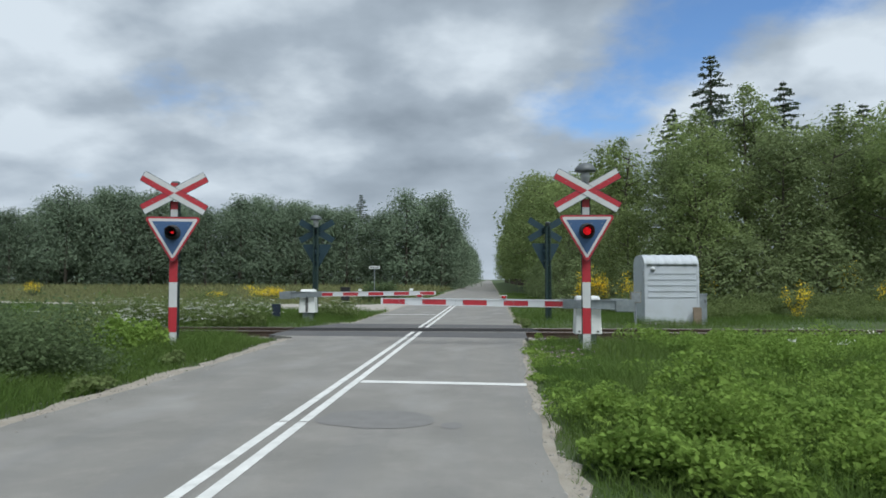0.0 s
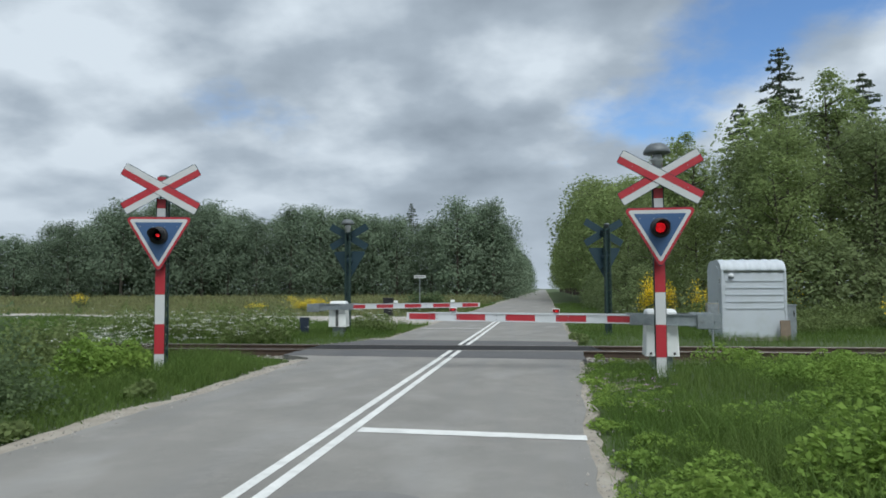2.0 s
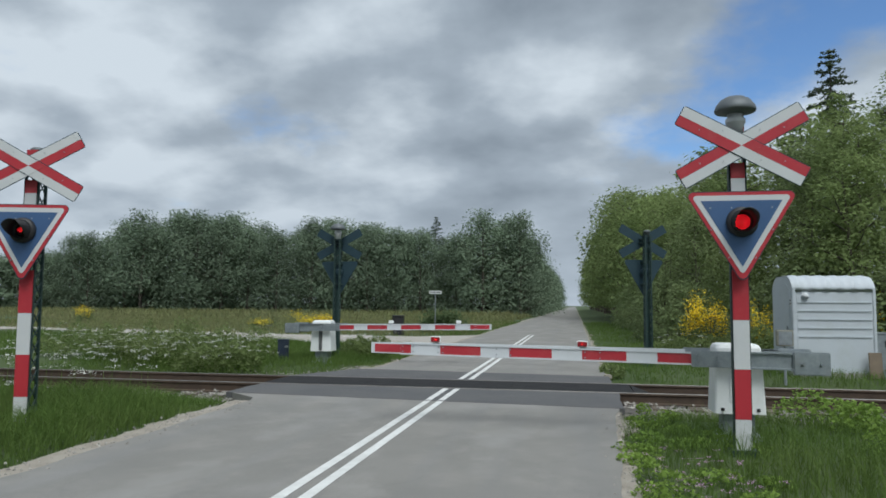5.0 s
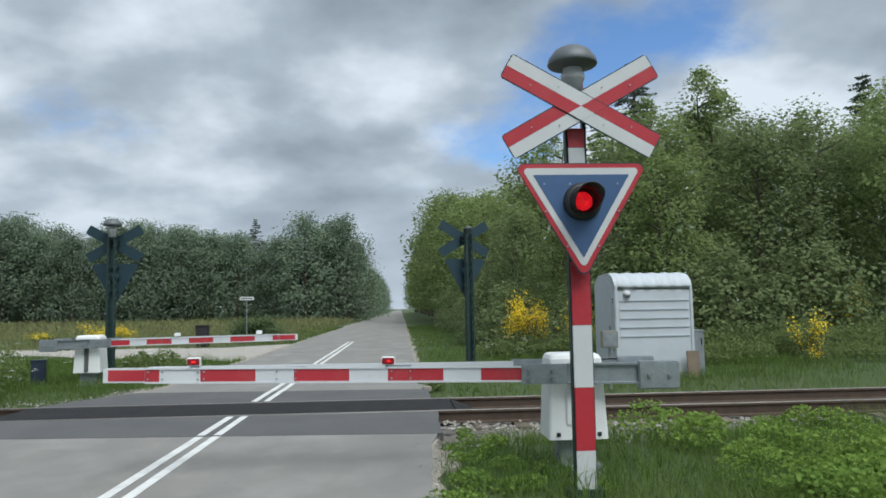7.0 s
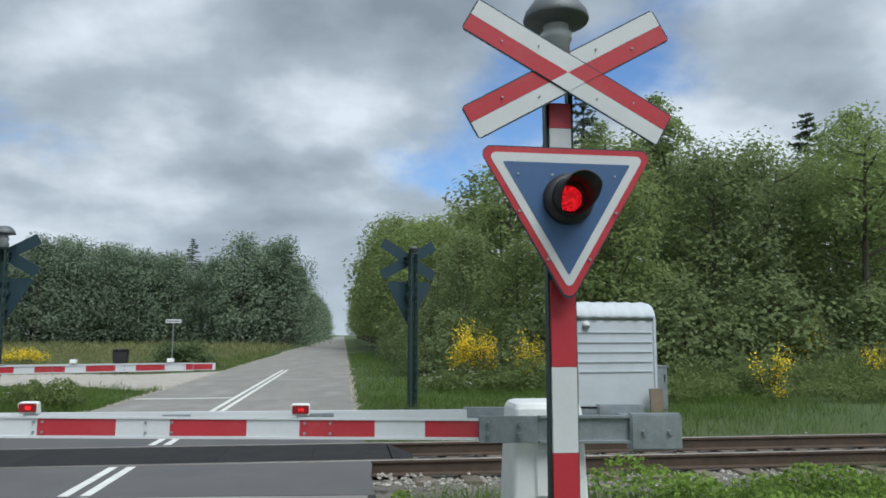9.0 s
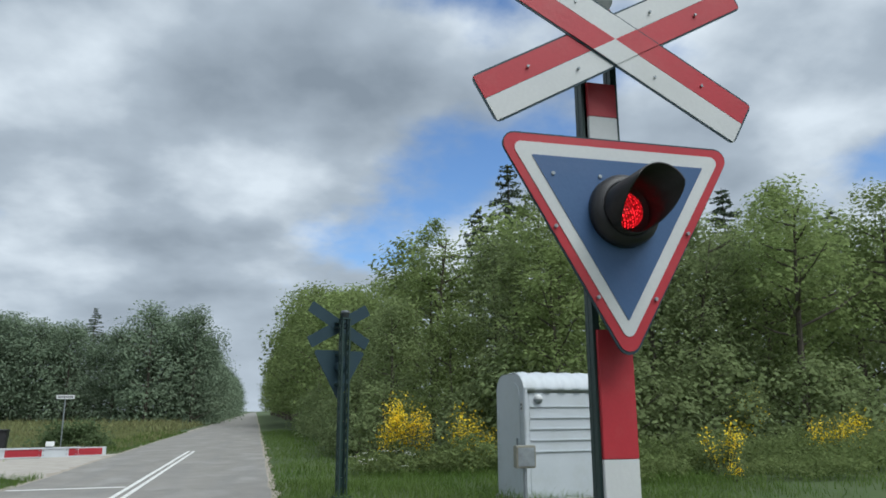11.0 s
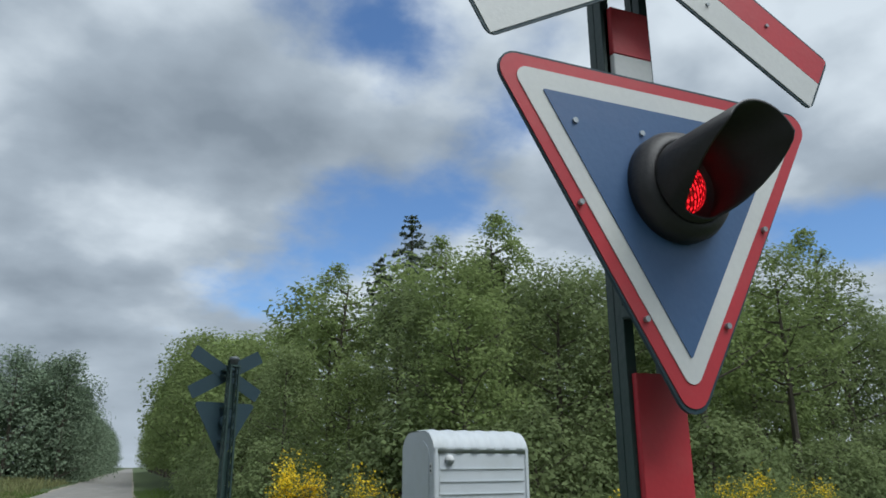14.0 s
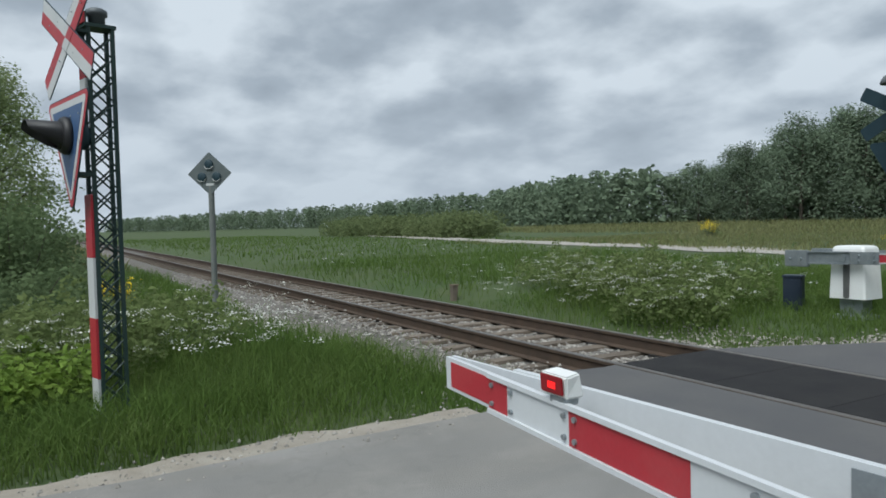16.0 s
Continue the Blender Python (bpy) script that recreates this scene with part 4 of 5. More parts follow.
        part("red_glass", bm, M_LENS2, lp, "red lamp glass")
        bm = bmesh.new()
        for k in range(5):
            xx = x - 0.012 + k * 0.008
            box(bm, xx - 0.0015, xx + 0.0015, y - 0.0285, y - 0.022, z1 + 0.044, z1 + 0.066)
        part("glow", bm, M_GLOW2, lp, "glowing red filament bars")
    # the lowered boom hangs a little below level on its heavy end
    lean = Matrix.Identity(4)
    lean[2][0], lean[2][3] = -0.0115, -0.0115 * 2.6
    for ob in ba.children_recursive:
        if ob.name.split(".")[0] not in ("machine_hood", "foot", "latch_strip", "hatch", "lock"):
            ob.data.transform(lean)
    return ba


make_barrier(pose(0.17, 1.22, 0), "lowered red and white crossing barrier with grey counterweight")
make_barrier(pose(-8.47, 10.78, 0, 0, 0, 180), "lowered red and white crossing barrier beyond the track")


# ---- trackside things ----
def make_cabinet():
    cb = thing("equipment_cabinet", "light grey ribbed railway equipment cabinet with rounded roof", "cabinet", pose(4.127, 10.734, 0, 0, 0, 6.9))
    hx, hy = 0.943, 0.585
    # body with a rounded gable: outline in the yz plane, drawn along x
    def gable(hw, zt, r, z0):
        return [(-hw, z0)] + [(-hw + r - r * math.cos(t), zt - r + r * math.sin(t)) for t in np.linspace(0, math.pi / 2, 9)] + [(hw - r + r * math.sin(t), zt - r + r * math.cos(t)) for t in np.linspace(0, math.pi / 2, 9)] + [(hw, z0)]
    bm = slab(gable(hy, 2.27, 0.36, 0.0), -hx, hx)
    bmesh.ops.transform(bm, matrix=Matrix.Rotation(radians(90), 4, "Z"), verts=bm.verts)
    part("body", bm, M_HUT, cb, "light grey painted metal body")
    # corrugated roof skin following the rounded gable
    bm = bmesh.new()
    prof = gable(hy + 0.012, 2.282, 0.37, 2.0)
    nx = 61
    rows = []
    for i in range(nx):
        x = -hx + 2 * hx * i / (nx - 1)
        w = 0.030 * (0.5 - 0.5 * math.cos(2 * math.pi * (x + hx) / (2 * hx) * 6)) ** 1.5
        row = []
        for k, (yy, zz) in enumerate(prof):
            c = Vector((0, 1.85))
            n = (Vector((yy, zz)) - c).normalized()
            row.append(bm.verts.new((x, yy + n.x * w, zz + n.y * w)))
        rows.append(row)
    for a, b in zip(rows, rows[1:]):
        for k in range(len(prof) - 1):
            f = bm.faces.new((a[k], a[k + 1], b[k + 1], b[k]))
            f.smooth = True
    bmesh.ops.recalc_face_normals(bm, faces=bm.faces)
    part("roof", bm, M_HUT, cb, "corrugated rounded roof")
    # corner posts and the framed front with its ribs
    for x in (-hx - 0.006, hx - 0.075):
        part("corner_trim", boxed(x, x + 0.081, -hy - 0.022, -hy + 0.02, 0.0, 1.985, 0.015), M_HUT, cb)
    part("eaves_trim", boxed(-hx, hx, -hy - 0.02, -hy + 0.01, 1.965, 2.01, 0.008), M_HUT, cb)
    part("front_panel", boxed(-hx + 0.1, hx - 0.1, -hy - 0.008, -hy + 0.02, 0.06, 1.945, 0.004), M_HUT, cb)
    for z in (1.66, 1.46, 1.26, 1.06, 0.86):
        part("rib", boxed(-hx + 0.12, hx - 0.11, -hy - 0.030, -hy - 0.006, z - 0.013, z + 0.013, 0.006), M_HUT, cb)
    # door in the gable side
    bm = slab(gable(hy - 0.16, 2.12, 0.28, 0.08), -0.012, 0.012)
    bmesh.ops.transform(bm, matrix=Matrix.Translation((-hx, 0, 0)) @ Matrix.Rotation(radians(90), 4, "Z"), verts=bm.verts)
    dr = part("door", bm, M_HUT, cb, "closed side door")
    part("handle", boxed(-hx - 0.04, -hx - 0.012, -0.34, -0.30, 0.95, 1.1, 0.005), M_GALV, dr)
    for z in (0.6, 0.95, 1.2, 1.4):
        for y in (-0.575, 0.40):
            part("hinge", boxed(-hx - 0.02, -hx + 0.002, y, y + 0.14, z, z + 0.025, 0.004), M_HUT, dr)
    part("number_plate", boxed(-hx - 0.015, -hx + 0.002, -0.54, -0.46, 1.58, 1.76, 0.003), M_WHITE, cb, "small plate with dark bars")
    for k in range(2):
        part("plate_bar", boxed(-hx - 0.0175, -hx - 0.0151, -0.525, -0.475, 1.61 + k * 0.07, 1.65 + k * 0.07, 0.0), M_WRITING, cb)
    bm = lathe([(0.085, 0.0), (0.085, 0.02), (0.075, 0.05), (0.055, 0.085), (0.002, 0.09)], 20)
    bmesh.ops.transform(bm, matrix=Matrix.Translation((-0.66, -hy - 0.008, 1.80)) @ Matrix.Rotation(radians(90), 4, "X"), verts=bm.verts)
    lm = part("bulkhead_lamp", bm, M_WHITE, cb, "round wall lamp with grey lower half")
    bm = lathe([(0.087, 0.0), (0.087, 0.02), (0.078, 0.05), (0.06, 0.088), (0.002, 0.093)], 20)
    bmesh.ops.bisect_plane(bm, geom=list(bm.verts) + list(bm.edges) + list(bm.faces), plane_co=(0, 0, 0), plane_no=(0, 1, 0), clear_outer=True)
    bmesh.ops.transform(bm, matrix=Matrix.Translation((-0.66, -hy - 0.008, 1.80)) @ Matrix.Rotation(radians(90), 4, "X"), verts=bm.verts)
    part("lamp_shade", bm, M_GALV, lm)
    part("plinth", boxed(-hx - 0.05, hx + 0.05, -hy - 0.05, hy + 0.05, -0.12, 0.03, 0.01), M_CONC, cb)


def make_small_things():
    # meter cabinet beside the big one
    mc = thing("meter_cabinet", "narrow grey electricity meter cabinet beside the equipment cabinet", "cabinet", pose(5.28, 10.62, 0, 0, 0, 7))
    part("body", boxed(-0.15, 0.15, -0.18, 0.18, -0.1, 0.93, 0.012), M_GALV, mc)
    part("door", boxed(-0.12, 0.12, -0.192, -0.178, 0.05, 0.88, 0.004), M_GALV, mc)
    part("lid", boxed(-0.17, 0.17, -0.2, 0.2, 0.925, 0.965, 0.008), M_GALV, mc)
    part("handle", boxed(0.06, 0.085, -0.205, -0.19, 0.62, 0.78, 0.004), M_BLACK, mc)
    bd = thing("leaning_board", "brown wooden board leaning on the cabinet", "board", pose(5.0, 10.0, 0, -6))
    part("board", boxed(-0.14, 0.14, -0.02, 0.02, -0.08, 0.52, 0.006), M_WOOD, bd)
    # key switch box on a post
    ks = thing("switch_box", "grey-brown switch box on a short steel post", "switch box", pose(2.62, 8.35, 0))
    bm = bmesh.new()
    rod(bm, (0, 0, -0.1), (0, 0, 0.95), 0.03, n=12)
    part("post", bm, M_GALV, ks)
    hd = part("box", boxed(-0.16, 0.16, -0.08, 0.08, 0.72, 1.06, 0.012), material("sand-coloured enclosure", (0.30, 0.29, 0.24), 0.6), ks, "sand-coloured enclosure")
    part("cover", boxed(-0.135, 0.135, -0.09, -0.079, 0.75, 1.03, 0.006), M_GALV, hd)
    # dark blue cable box in the grass by the far barrier
    cbx = thing("cable_box", "dark blue cable distribution box in the grass", "cable box", pose(-9.73, 11.05, 0, 0, 0, 20))
    part("body", boxed(-0.15, 0.15, -0.11, 0.11, -0.1, 0.52, 0.01), M_DBLUE, cbx)
    part("lid", boxed(-0.165, 0.165, -0.125, 0.125, 0.515, 0.56, 0.012), M_DBLUE, cbx)
    part("door", boxed(-0.125, 0.125, -0.12, -0.109, 0.05, 0.48, 0.004), M_DBLUE, cbx)
    # diamond board for train drivers, seen from behind
    ds = thing("track_sign", "grey diamond trackside sign on a post, with three reflectors", "sign", pose(-15.5, 2.43, -0.22, 0, 0, 52))
    bm = bmesh.new()
    rod(bm, (0, 0.03, -0.1), (0, 0.03, 2.7), 0.055, n=14)
    part("post", bm, material("grey post", (0.13, 0.145, 0.14), 0.7, color2=(0.18, 0.19, 0.18)), ds)
    s = 0.43
    pl = part("plate", slab(rounded([(-s, 2.86), (0, 2.86 - s * 0.92), (s, 2.86), (0, 2.86 + s * 0.92)], 0.02), -0.02, 0.0), material("dull sign plate", (0.10, 0.12, 0.125), 0.6, color2=(0.13, 0.15, 0.15), scale=4), ds)
    for x, z in ((0, 3.03), (-0.145, 2.80), (0.145, 2.80)):
        bm = lathe([(0.085, 0), (0.085, 0.02), (0.07, 0.03), (0.002, 0.031)], 20)
        bmesh.ops.transform(bm, matrix=Matrix.Translation((x, -0.02, z)) @ Matrix.Rotation(radians(90), 4, "X"), verts=bm.verts)
        rf = part("reflector", bm, M_BACK, pl, "round dark reflector")
        bm = bmesh.new()
        for k in range(7):
            t0, t1 = math.pi * (1.15 + 0.1 * k), math.pi * (1.25 + 0.1 * k)
            rod(bm, (x + 0.088 * math.cos(t0), -0.05, z + 0.088 * math.sin(t0)), (x + 0.088 * math.cos(t1), -0.05, z + 0.088 * math.sin(t1)), 0.007, n=5)
        part("rim", bm, M_WHITE, rf)
    part("label_bar", boxed(-0.08, 0.08, -0.025, -0.0201, 2.64, 2.68, 0.0), M_WHITE, pl)
    # marker stake
    st = thing("marker_stake", "short weathered wooden marker stake beside the track", "stake", pose(-16.9, 8.35, 0))
    part("stake", boxed(-0.09, 0.09, -0.07, 0.07, -0.35, 0.10, 0.015), M_SLEEPER, st)
    part("cap", boxed(-0.105, 0.105, -0.085, 0.085, 0.095, 0.125, 0.008), M_WOOD, st)
    # street name sign: its name becomes plain bars
    sn = thing("street_name_sign", "white street name sign on a thin post", "sign", pose(-9.6, 32.75, 0, 0, 0, 12))
    bm = bmesh.new()
    rod(bm, (0, 0, -0.1), (0, 0, 2.2), 0.03, n=10)
    part("post", bm, M_GALV, sn)
    pl = part("plate", boxed(-0.36, 0.36, -0.045, -0.03, 2.16, 2.34, 0.006), M_WHITE, sn)
    x = -0.28
    for k in range(8):
        w = (0.05, 0.07, 0.04, 0.06)[k % 4]
        part("writing_bar", boxed(x, x + w, -0.0475, -0.0452, 2.22, 2.28, 0.0), M_WRITING, pl)
        x += w + 0.018
    # litter bin at the side track
    bn = thing("wheelie_bin", "dark plastic wheelie bin at the field track", "bin", pose(-10.5, 27.6, 0, 0, 0, 8))
    bm = bmesh.new()
    a = [(-0.22, -0.24), (0.22, -0.24), (0.22, 0.24), (-0.22, 0.24)]
    v0 = [bm.verts.new((x, y, 0.02)) for x, y in a]
    v1 = [bm.verts.new((x * 1.3, y * 1.3, 0.92)) for x, y in a]
    bm.faces.new(v0[::-1]), bm.faces.new(v1)
    for i in range(4):
        bm.faces.new((v0[i], v0[(i + 1) % 4], v1[(i + 1) % 4], v1[i]))
    bmesh.ops.bevel(bm, geom=list(bm.edges), offset=0.03, segments=2, affect="EDGES")
    part("body", bm, M_BLACK, bn)
    part("lid", boxed(-0.31, 0.31, -0.35, 0.33, 0.92, 1.0, 0.03), M_BLACK, bn, "dark lid with pale rim")
    for x in (-0.22, 0.22):
        bm = bmesh.new()
        rod(bm, (x - 0.03, 0.25, 0.1), (x + 0.03, 0.25, 0.1), 0.1, n=14)
        part("wheel", bm, M_BLACK, bn)


make_cabinet()
make_small_things()


# ---- vegetation ----
def limbs(bm, rng, h, r0, spread, n, base=0.35):
    """Tapered trunk with limbs; returns the limb ends."""
    bend = rng.normal(0, 0.03, 2) * h
    pts = [Vector((bend[0] * t * t, bend[1] * t * t, h * 0.92 * t)) for t in (0, 0.25, 0.5, 0.75, 1)]
    for i in range(4):
        rod(bm, pts[i] - Vector((0, 0, 0.25 if i == 0 else 0)), pts[i + 1], r0 * (1 - 0.22 * i), r0 * (1 - 0.22 * (i + 1)), n=7)
    ends = []
    for k in range(n):
        t = base + (0.97 - base) * (k + 0.5) / n
        i = min(3, int(t * 4))
        p = pts[i].lerp(pts[i + 1], t * 4 - i)
        a = k * 2.4 + rng.normal(0, 0.4)
        ln = spread * (1.15 - 0.75 * (t - base) / (1 - base)) * rng.uniform(0.6, 1.1)
        e = p + Vector((math.cos(a) * ln, math.sin(a) * ln, ln * rng.uniform(0.25, 0.8)))
        mid = p.lerp(e, 0.5) + Vector((0, 0, -0.06 * ln))
        rod(bm, p, mid, r0 * 0.32, r0 * 0.2, n=5)
        rod(bm, mid, e, r0 * 0.2, r0 * 0.06, n=4)
        ends += [mid, e]
    return ends


def tree_proto(seed, h, spread, leaf, n_clump, per, mat, label, category="tree", name="tree", base=0.12, group="", airy=0.0):
    rng = np.random.default_rng(seed)
    t = thing(name, label, category, group=group)
    bm = bmesh.new()
    ends = limbs(bm, rng, h, h * 0.016 + 0.03, spread, 16, base)
    part("trunk", bm, M_BARK, t)
    E = np.array([tuple(e) for e in ends])
    c = []
    while len(c) < n_clump:
        z = rng.random() ** 0.85
        prof = math.sin(math.pi * min(1, (0.16 if base > 0.02 else 0.30) + (0.84 if base > 0.02 else 0.70) * z) ** 0.85) ** 0.6
        lob = 1 + 0.28 * math.sin(3 * z * 6.28 + seed) * 0.5
        a = rng.uniform(0, 6.28)
        r = spread * prof * lob * (0.35 + 0.65 * rng.random() ** 0.45) * (1 + 0.2 * math.sin(3 * a + seed))
        c.append((r * math.cos(a), r * math.sin(a), h * (base + (1.0 - base) * z)))
    c = np.concatenate([np.array(c), E])
    sig = spread * (0.175 - 0.05 * airy)
    off = np.clip(rng.normal(size=(len(c) * per, 3)), -1.6, 1.6) * np.array([1, 1, 0.75])
    pts = np.repeat(c, per, 0) + off * sig
    pts[:, 2] = np.clip(pts[:, 2], 0.15, None)
    axis = pts - np.array([0, 0, h * 0.5])
    axis /= np.linalg.norm(axis, axis=1, keepdims=True) + 1e-9
    out = 0.3 * off / (np.linalg.norm(off, axis=1, keepdims=True) + 1e-9) + axis * 0.5 + np.array([0, 0, 0.2])
    quads_mesh("crown", leaves_at(rng, pts, leaf, up=0.3, out=out), mat, t)
    return t


def spruce_proto(seed, h, w):
    rng = np.random.default_rng(seed)
    t = thing("spruce_tree", "tall dark spruce rising above the broadleaved wood", "tree", group="spruces")
    bm = bmesh.new()
    rod(bm, (0, 0, -0.3), (0, 0, h * 0.98), h * 0.013, 0.015, n=8)
    Q = []
    z = h * 0.12
    while z < h * 0.985:
        f = 1 - z / h
        ln = w * f ** 0.72 + 0.10
        for k in range(7):
            a = rng.uniform(0, 6.28)
            l = ln * rng.uniform(0.5, 1.2)
            dz = -0.05 * l
            e = np.array([math.cos(a) * l, math.sin(a) * l, dz])
            rod(bm, (0, 0, z), (e[0], e[1], z + e[2]), 0.02, 0.006, n=4)
            m = max(7, int(l * 17))
            tt = rng.random(m) ** 0.75
            base = np.stack([e[0] * tt, e[1] * tt, z + dz * tt * tt], 1)
            base += rng.normal(size=(m, 3)) * np.array([0.15, 0.15, 0.06]) * (0.3 + l * 0.25)
            base[:, 2] -= rng.random(m) * 0.14
            Q.append(leaves_at(rng, base, 0.14, up=0.1, long=2.6))
        z += 0.42 + 0.40 * f
    part("trunk", bm, M_BARK, t)
    quads_mesh("crown", np.concatenate(Q), M_NEEDLE, t)
    return t


def place(proto, spots):
    """Puts the prototype at the first spot and copies at the rest; spot: x, y, scale, turn."""
    first = True
    for x, y, s, a in spots:
        m = pose(x, y, float(ground_z(x, y)), 0, 0, a)
        if first:
            proto.matrix_basis = m @ Matrix.Diagonal((s, s, s, 1))
            first = False
        else:
            ob = copy_thing(proto, m)
            ob.scale = (s, s, s)


def woods():
    R = random.Random(11)
    near = [
        tree_proto(1, 9.5, 2.9, 0.104, 120, 62, M_LEAF, "dense green broadleaved tree at the wood's edge", group="trees at the wood's edge"),
        tree_proto(2, 10.2, 2.7, 0.104, 120, 62, M_LEAF2, "light green young broadleaved tree at the wood's edge", group="trees at the wood's edge"),
        tree_proto(3, 10.5, 2.6, 0.105, 110, 52, M_LEAF, "wind-blown broadleaved tree with an open crown", group="trees at the wood's edge", airy=0.6),
    ]
    back = tree_proto(4, 10.5, 2.8, 0.17, 120, 22, M_LEAF2, "green broadleaved tree inside the wood", group="trees of the wood")
    near.append(back)
    spots = [[], [], [], []]
    edge = [(3.4, 24, 0.55), (4.8, 21, 0.52), (6.6, 20.0, 0.68), (8.6, 19.4, 0.80), (11.3, 19.6, 0.86), (13.6, 20.4, 0.78), (16.0, 21.6, 0.88), (18.6, 22.2, 0.92), (21.0, 23.6, 1.02), (23.8, 23.4, 0.95), (26.5, 24.0, 0.9), (29.5, 23.5, 1.0), (33, 24, 1.0), (37, 23, 0.98), (41, 23, 1.05), (46, 23, 1.0), (52, 22, 1.0), (58, 22, 1.05), (65, 22, 1.0), (73, 21, 1.0)]
    edge += [(3.5, 29, 0.62), (5.6, 26, 0.78), (8.4, 25, 1.0), (11.4, 25.5, 1.06), (14.8, 26.2, 1.02), (18.2, 27.5, 1.08), (22.3, 29, 1.15), (27, 29.5, 1.2), (32, 30, 1.2), (38, 30, 1.2), (45, 30, 1.2), (53, 30, 1.2), (62, 30, 1.2), (72, 30, 1.2)]
    edge += [(3.2, 35, 0.72), (6.0, 33, 1.08), (10, 32, 1.18), (14.5, 33, 1.22), (19.5, 34.5, 1.25), (26.5, 38, 1.35), (34, 38, 1.35), (43, 38, 1.35)]
    for i, (x, y, s) in enumerate(edge):
        s *= 0.93 if i >= 20 else 1.0
        k = 3 if i >= 30 or x > 34 else (0, 1, 2, 1, 0, 2)[i % 6]
        spots[k].append((x + R.uniform(-0.5, 0.5), y + R.uniform(-0.6, 0.6), s * R.uniform(0.93, 1.07), R.uniform(0, 360)))
    spots[0] += [(-31, -2.2, 0.80, 20), (-36, -2.0, 0.86, 150), (-44, -2.4, 0.9, 250)]
    spots[2] += [(-33, -6.5, 0.92, 80), (-40, -7, 0.95, 200), (-28.5, -5.0, 0.75, 300)]
    y = 41
    while y < 260:
        for x0 in (3.6, 7.2):
            spots[3].append((x0 + R.uniform(-0.6, 1.0), y + R.uniform(-1, 1), (0.0145 * (y + 15) * R.uniform(0.85, 1.05) * (1.0 if x0 < 5 else 1.12)) if y < 75 else R.uniform(1.2, 1.4), R.uniform(0, 360)))
        y += 6 if y < 90 else 11
    for p, s in zip(near, spots):
        place(p, s)
    pale = tree_proto(5, 11.0, 2.6, 0.12, 90, 40, M_LEAF2, "tree with a pale bare trunk at the wood's edge", group="trees at the wood's edge", base=0.42)
    place(pale, [(16.5, 18.6, 0.85, 40), (21.5, 19.4, 0.9, 160), (7.4, 18.0, 0.6, 250)])
    airy = tree_proto(6, 12.0, 1.9, 0.105, 62, 34, M_LEAF2, "tall slender tree with a thin wind-blown crown", group="trees at the wood's edge", base=0.30, airy=1.2)
    place(airy, [(11.6, 24.2, 0.98, 20), (12.9, 25.0, 0.92, 120), (9.3, 24.6, 0.88, 210), (29.2, 24.4, 1.10, 300), (42.2, 24.0, 1.12, 70), (48.0, 25.0, 0.98, 160), (5.2, 25.2, 0.76, 260), (20.5, 24.0, 0.95, 10)])
    # low scrub that closes the wood's edge to the ground
    sc = tree_proto(8, 3.2, 1.7, 0.105, 60, 26, M_LEAF, "dense green shrub at the foot of the wood", "shrub", "shrub", 0.0, "shrubs at the wood's edge")
    S = []
    x = 4.6
    while x < 70:
        S.append((x, 16.6 + 0.04 * x + R.uniform(-0.7, 0.9) + (2.0 if x < 7 else 0), R.uniform(0.65, 1.1), R.uniform(0, 360)))
        x += 1.5 if x < 30 else 2.8
    x = 3.4
    for yy in range(22, 60, 3):
        S.append((2.6 + R.uniform(-0.4, 0.5), yy, R.uniform(0.6, 0.95), R.uniform(0, 360)))
    place(sc, S)
    sp = [spruce_proto(21, 23.6, 6.2), spruce_proto(22, 18.9, 5.0)]
    place(sp[0], [(19.3, 55.8, 1.0, 10), (34, 62, 0.85, 200), (60, 70, 0.95, 80), (-70, 150, 0.62, 80), (-24, 108, 0.68, 120), (-29, 112, 0.55, 20)])
    place(sp[1], [(23.2, 48.5, 1.0, 50), (28.5, 46, 0.86, 140), (12.2, 42, 0.80, 230), (31, 42, 0.95, 300), (46, 48, 1.0, 30), (-14, 118, 0.72, 0)])
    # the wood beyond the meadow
    # crowns in the leaf colour that carries the haze
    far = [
        tree_proto(31, 14.0, 4.6, 0.205, 150, 36, M_LEAF_HAZY, "dark green broadleaved tree of the wood beyond the meadow", group="trees of the far wood", base=0.0, airy=0.15),
        tree_proto(32, 12.5, 5.0, 0.205, 150, 36, M_LEAF_HAZY, "broad dark green tree of the wood beyond the meadow", group="trees of the far wood", base=0.0, airy=0.15),
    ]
    FS = [[], []]
    # heights of the crowns along the wood's edge
    along = (-104, -90, -84, -77, -68, -57, -52, -48.5, -45, -38, -36, -32, -27, -23, -19.5, -16.5, -9, -5)
    tall = (8.5, 10.9, 12.9, 14.4, 16.4, 15.7, 13.2, 11.8, 15.0, 14.9, 13.2, 14.2, 13.2, 12.4, 11.6, 15.0, 15.0, 12.5)
    for row in range(3):
        x = -9.4 - row * 2
        while x > -100:
            y = 96 + row * 6 + 0.05 * (-x) + R.uniform(-2, 2)
            k = R.randrange(2)
            high = float(np.interp(x, along, tall)) * (y + 14) / 114 * (1.0 if row == 0 else 0.95)
            FS[k].append((x, y, high / (14.6, 13.1)[k] * R.uniform(0.95, 1.03), R.uniform(0, 360)))
            x -= R.uniform(3.8, 5.4)
    for yy in range(104, 300, 9):
        FS[yy % 2].append((-10.5 + R.uniform(-1, 1), yy, R.uniform(0.85, 1.0), R.uniform(0, 360)))
    for p, s in zip(far, FS):
        place(p, s)


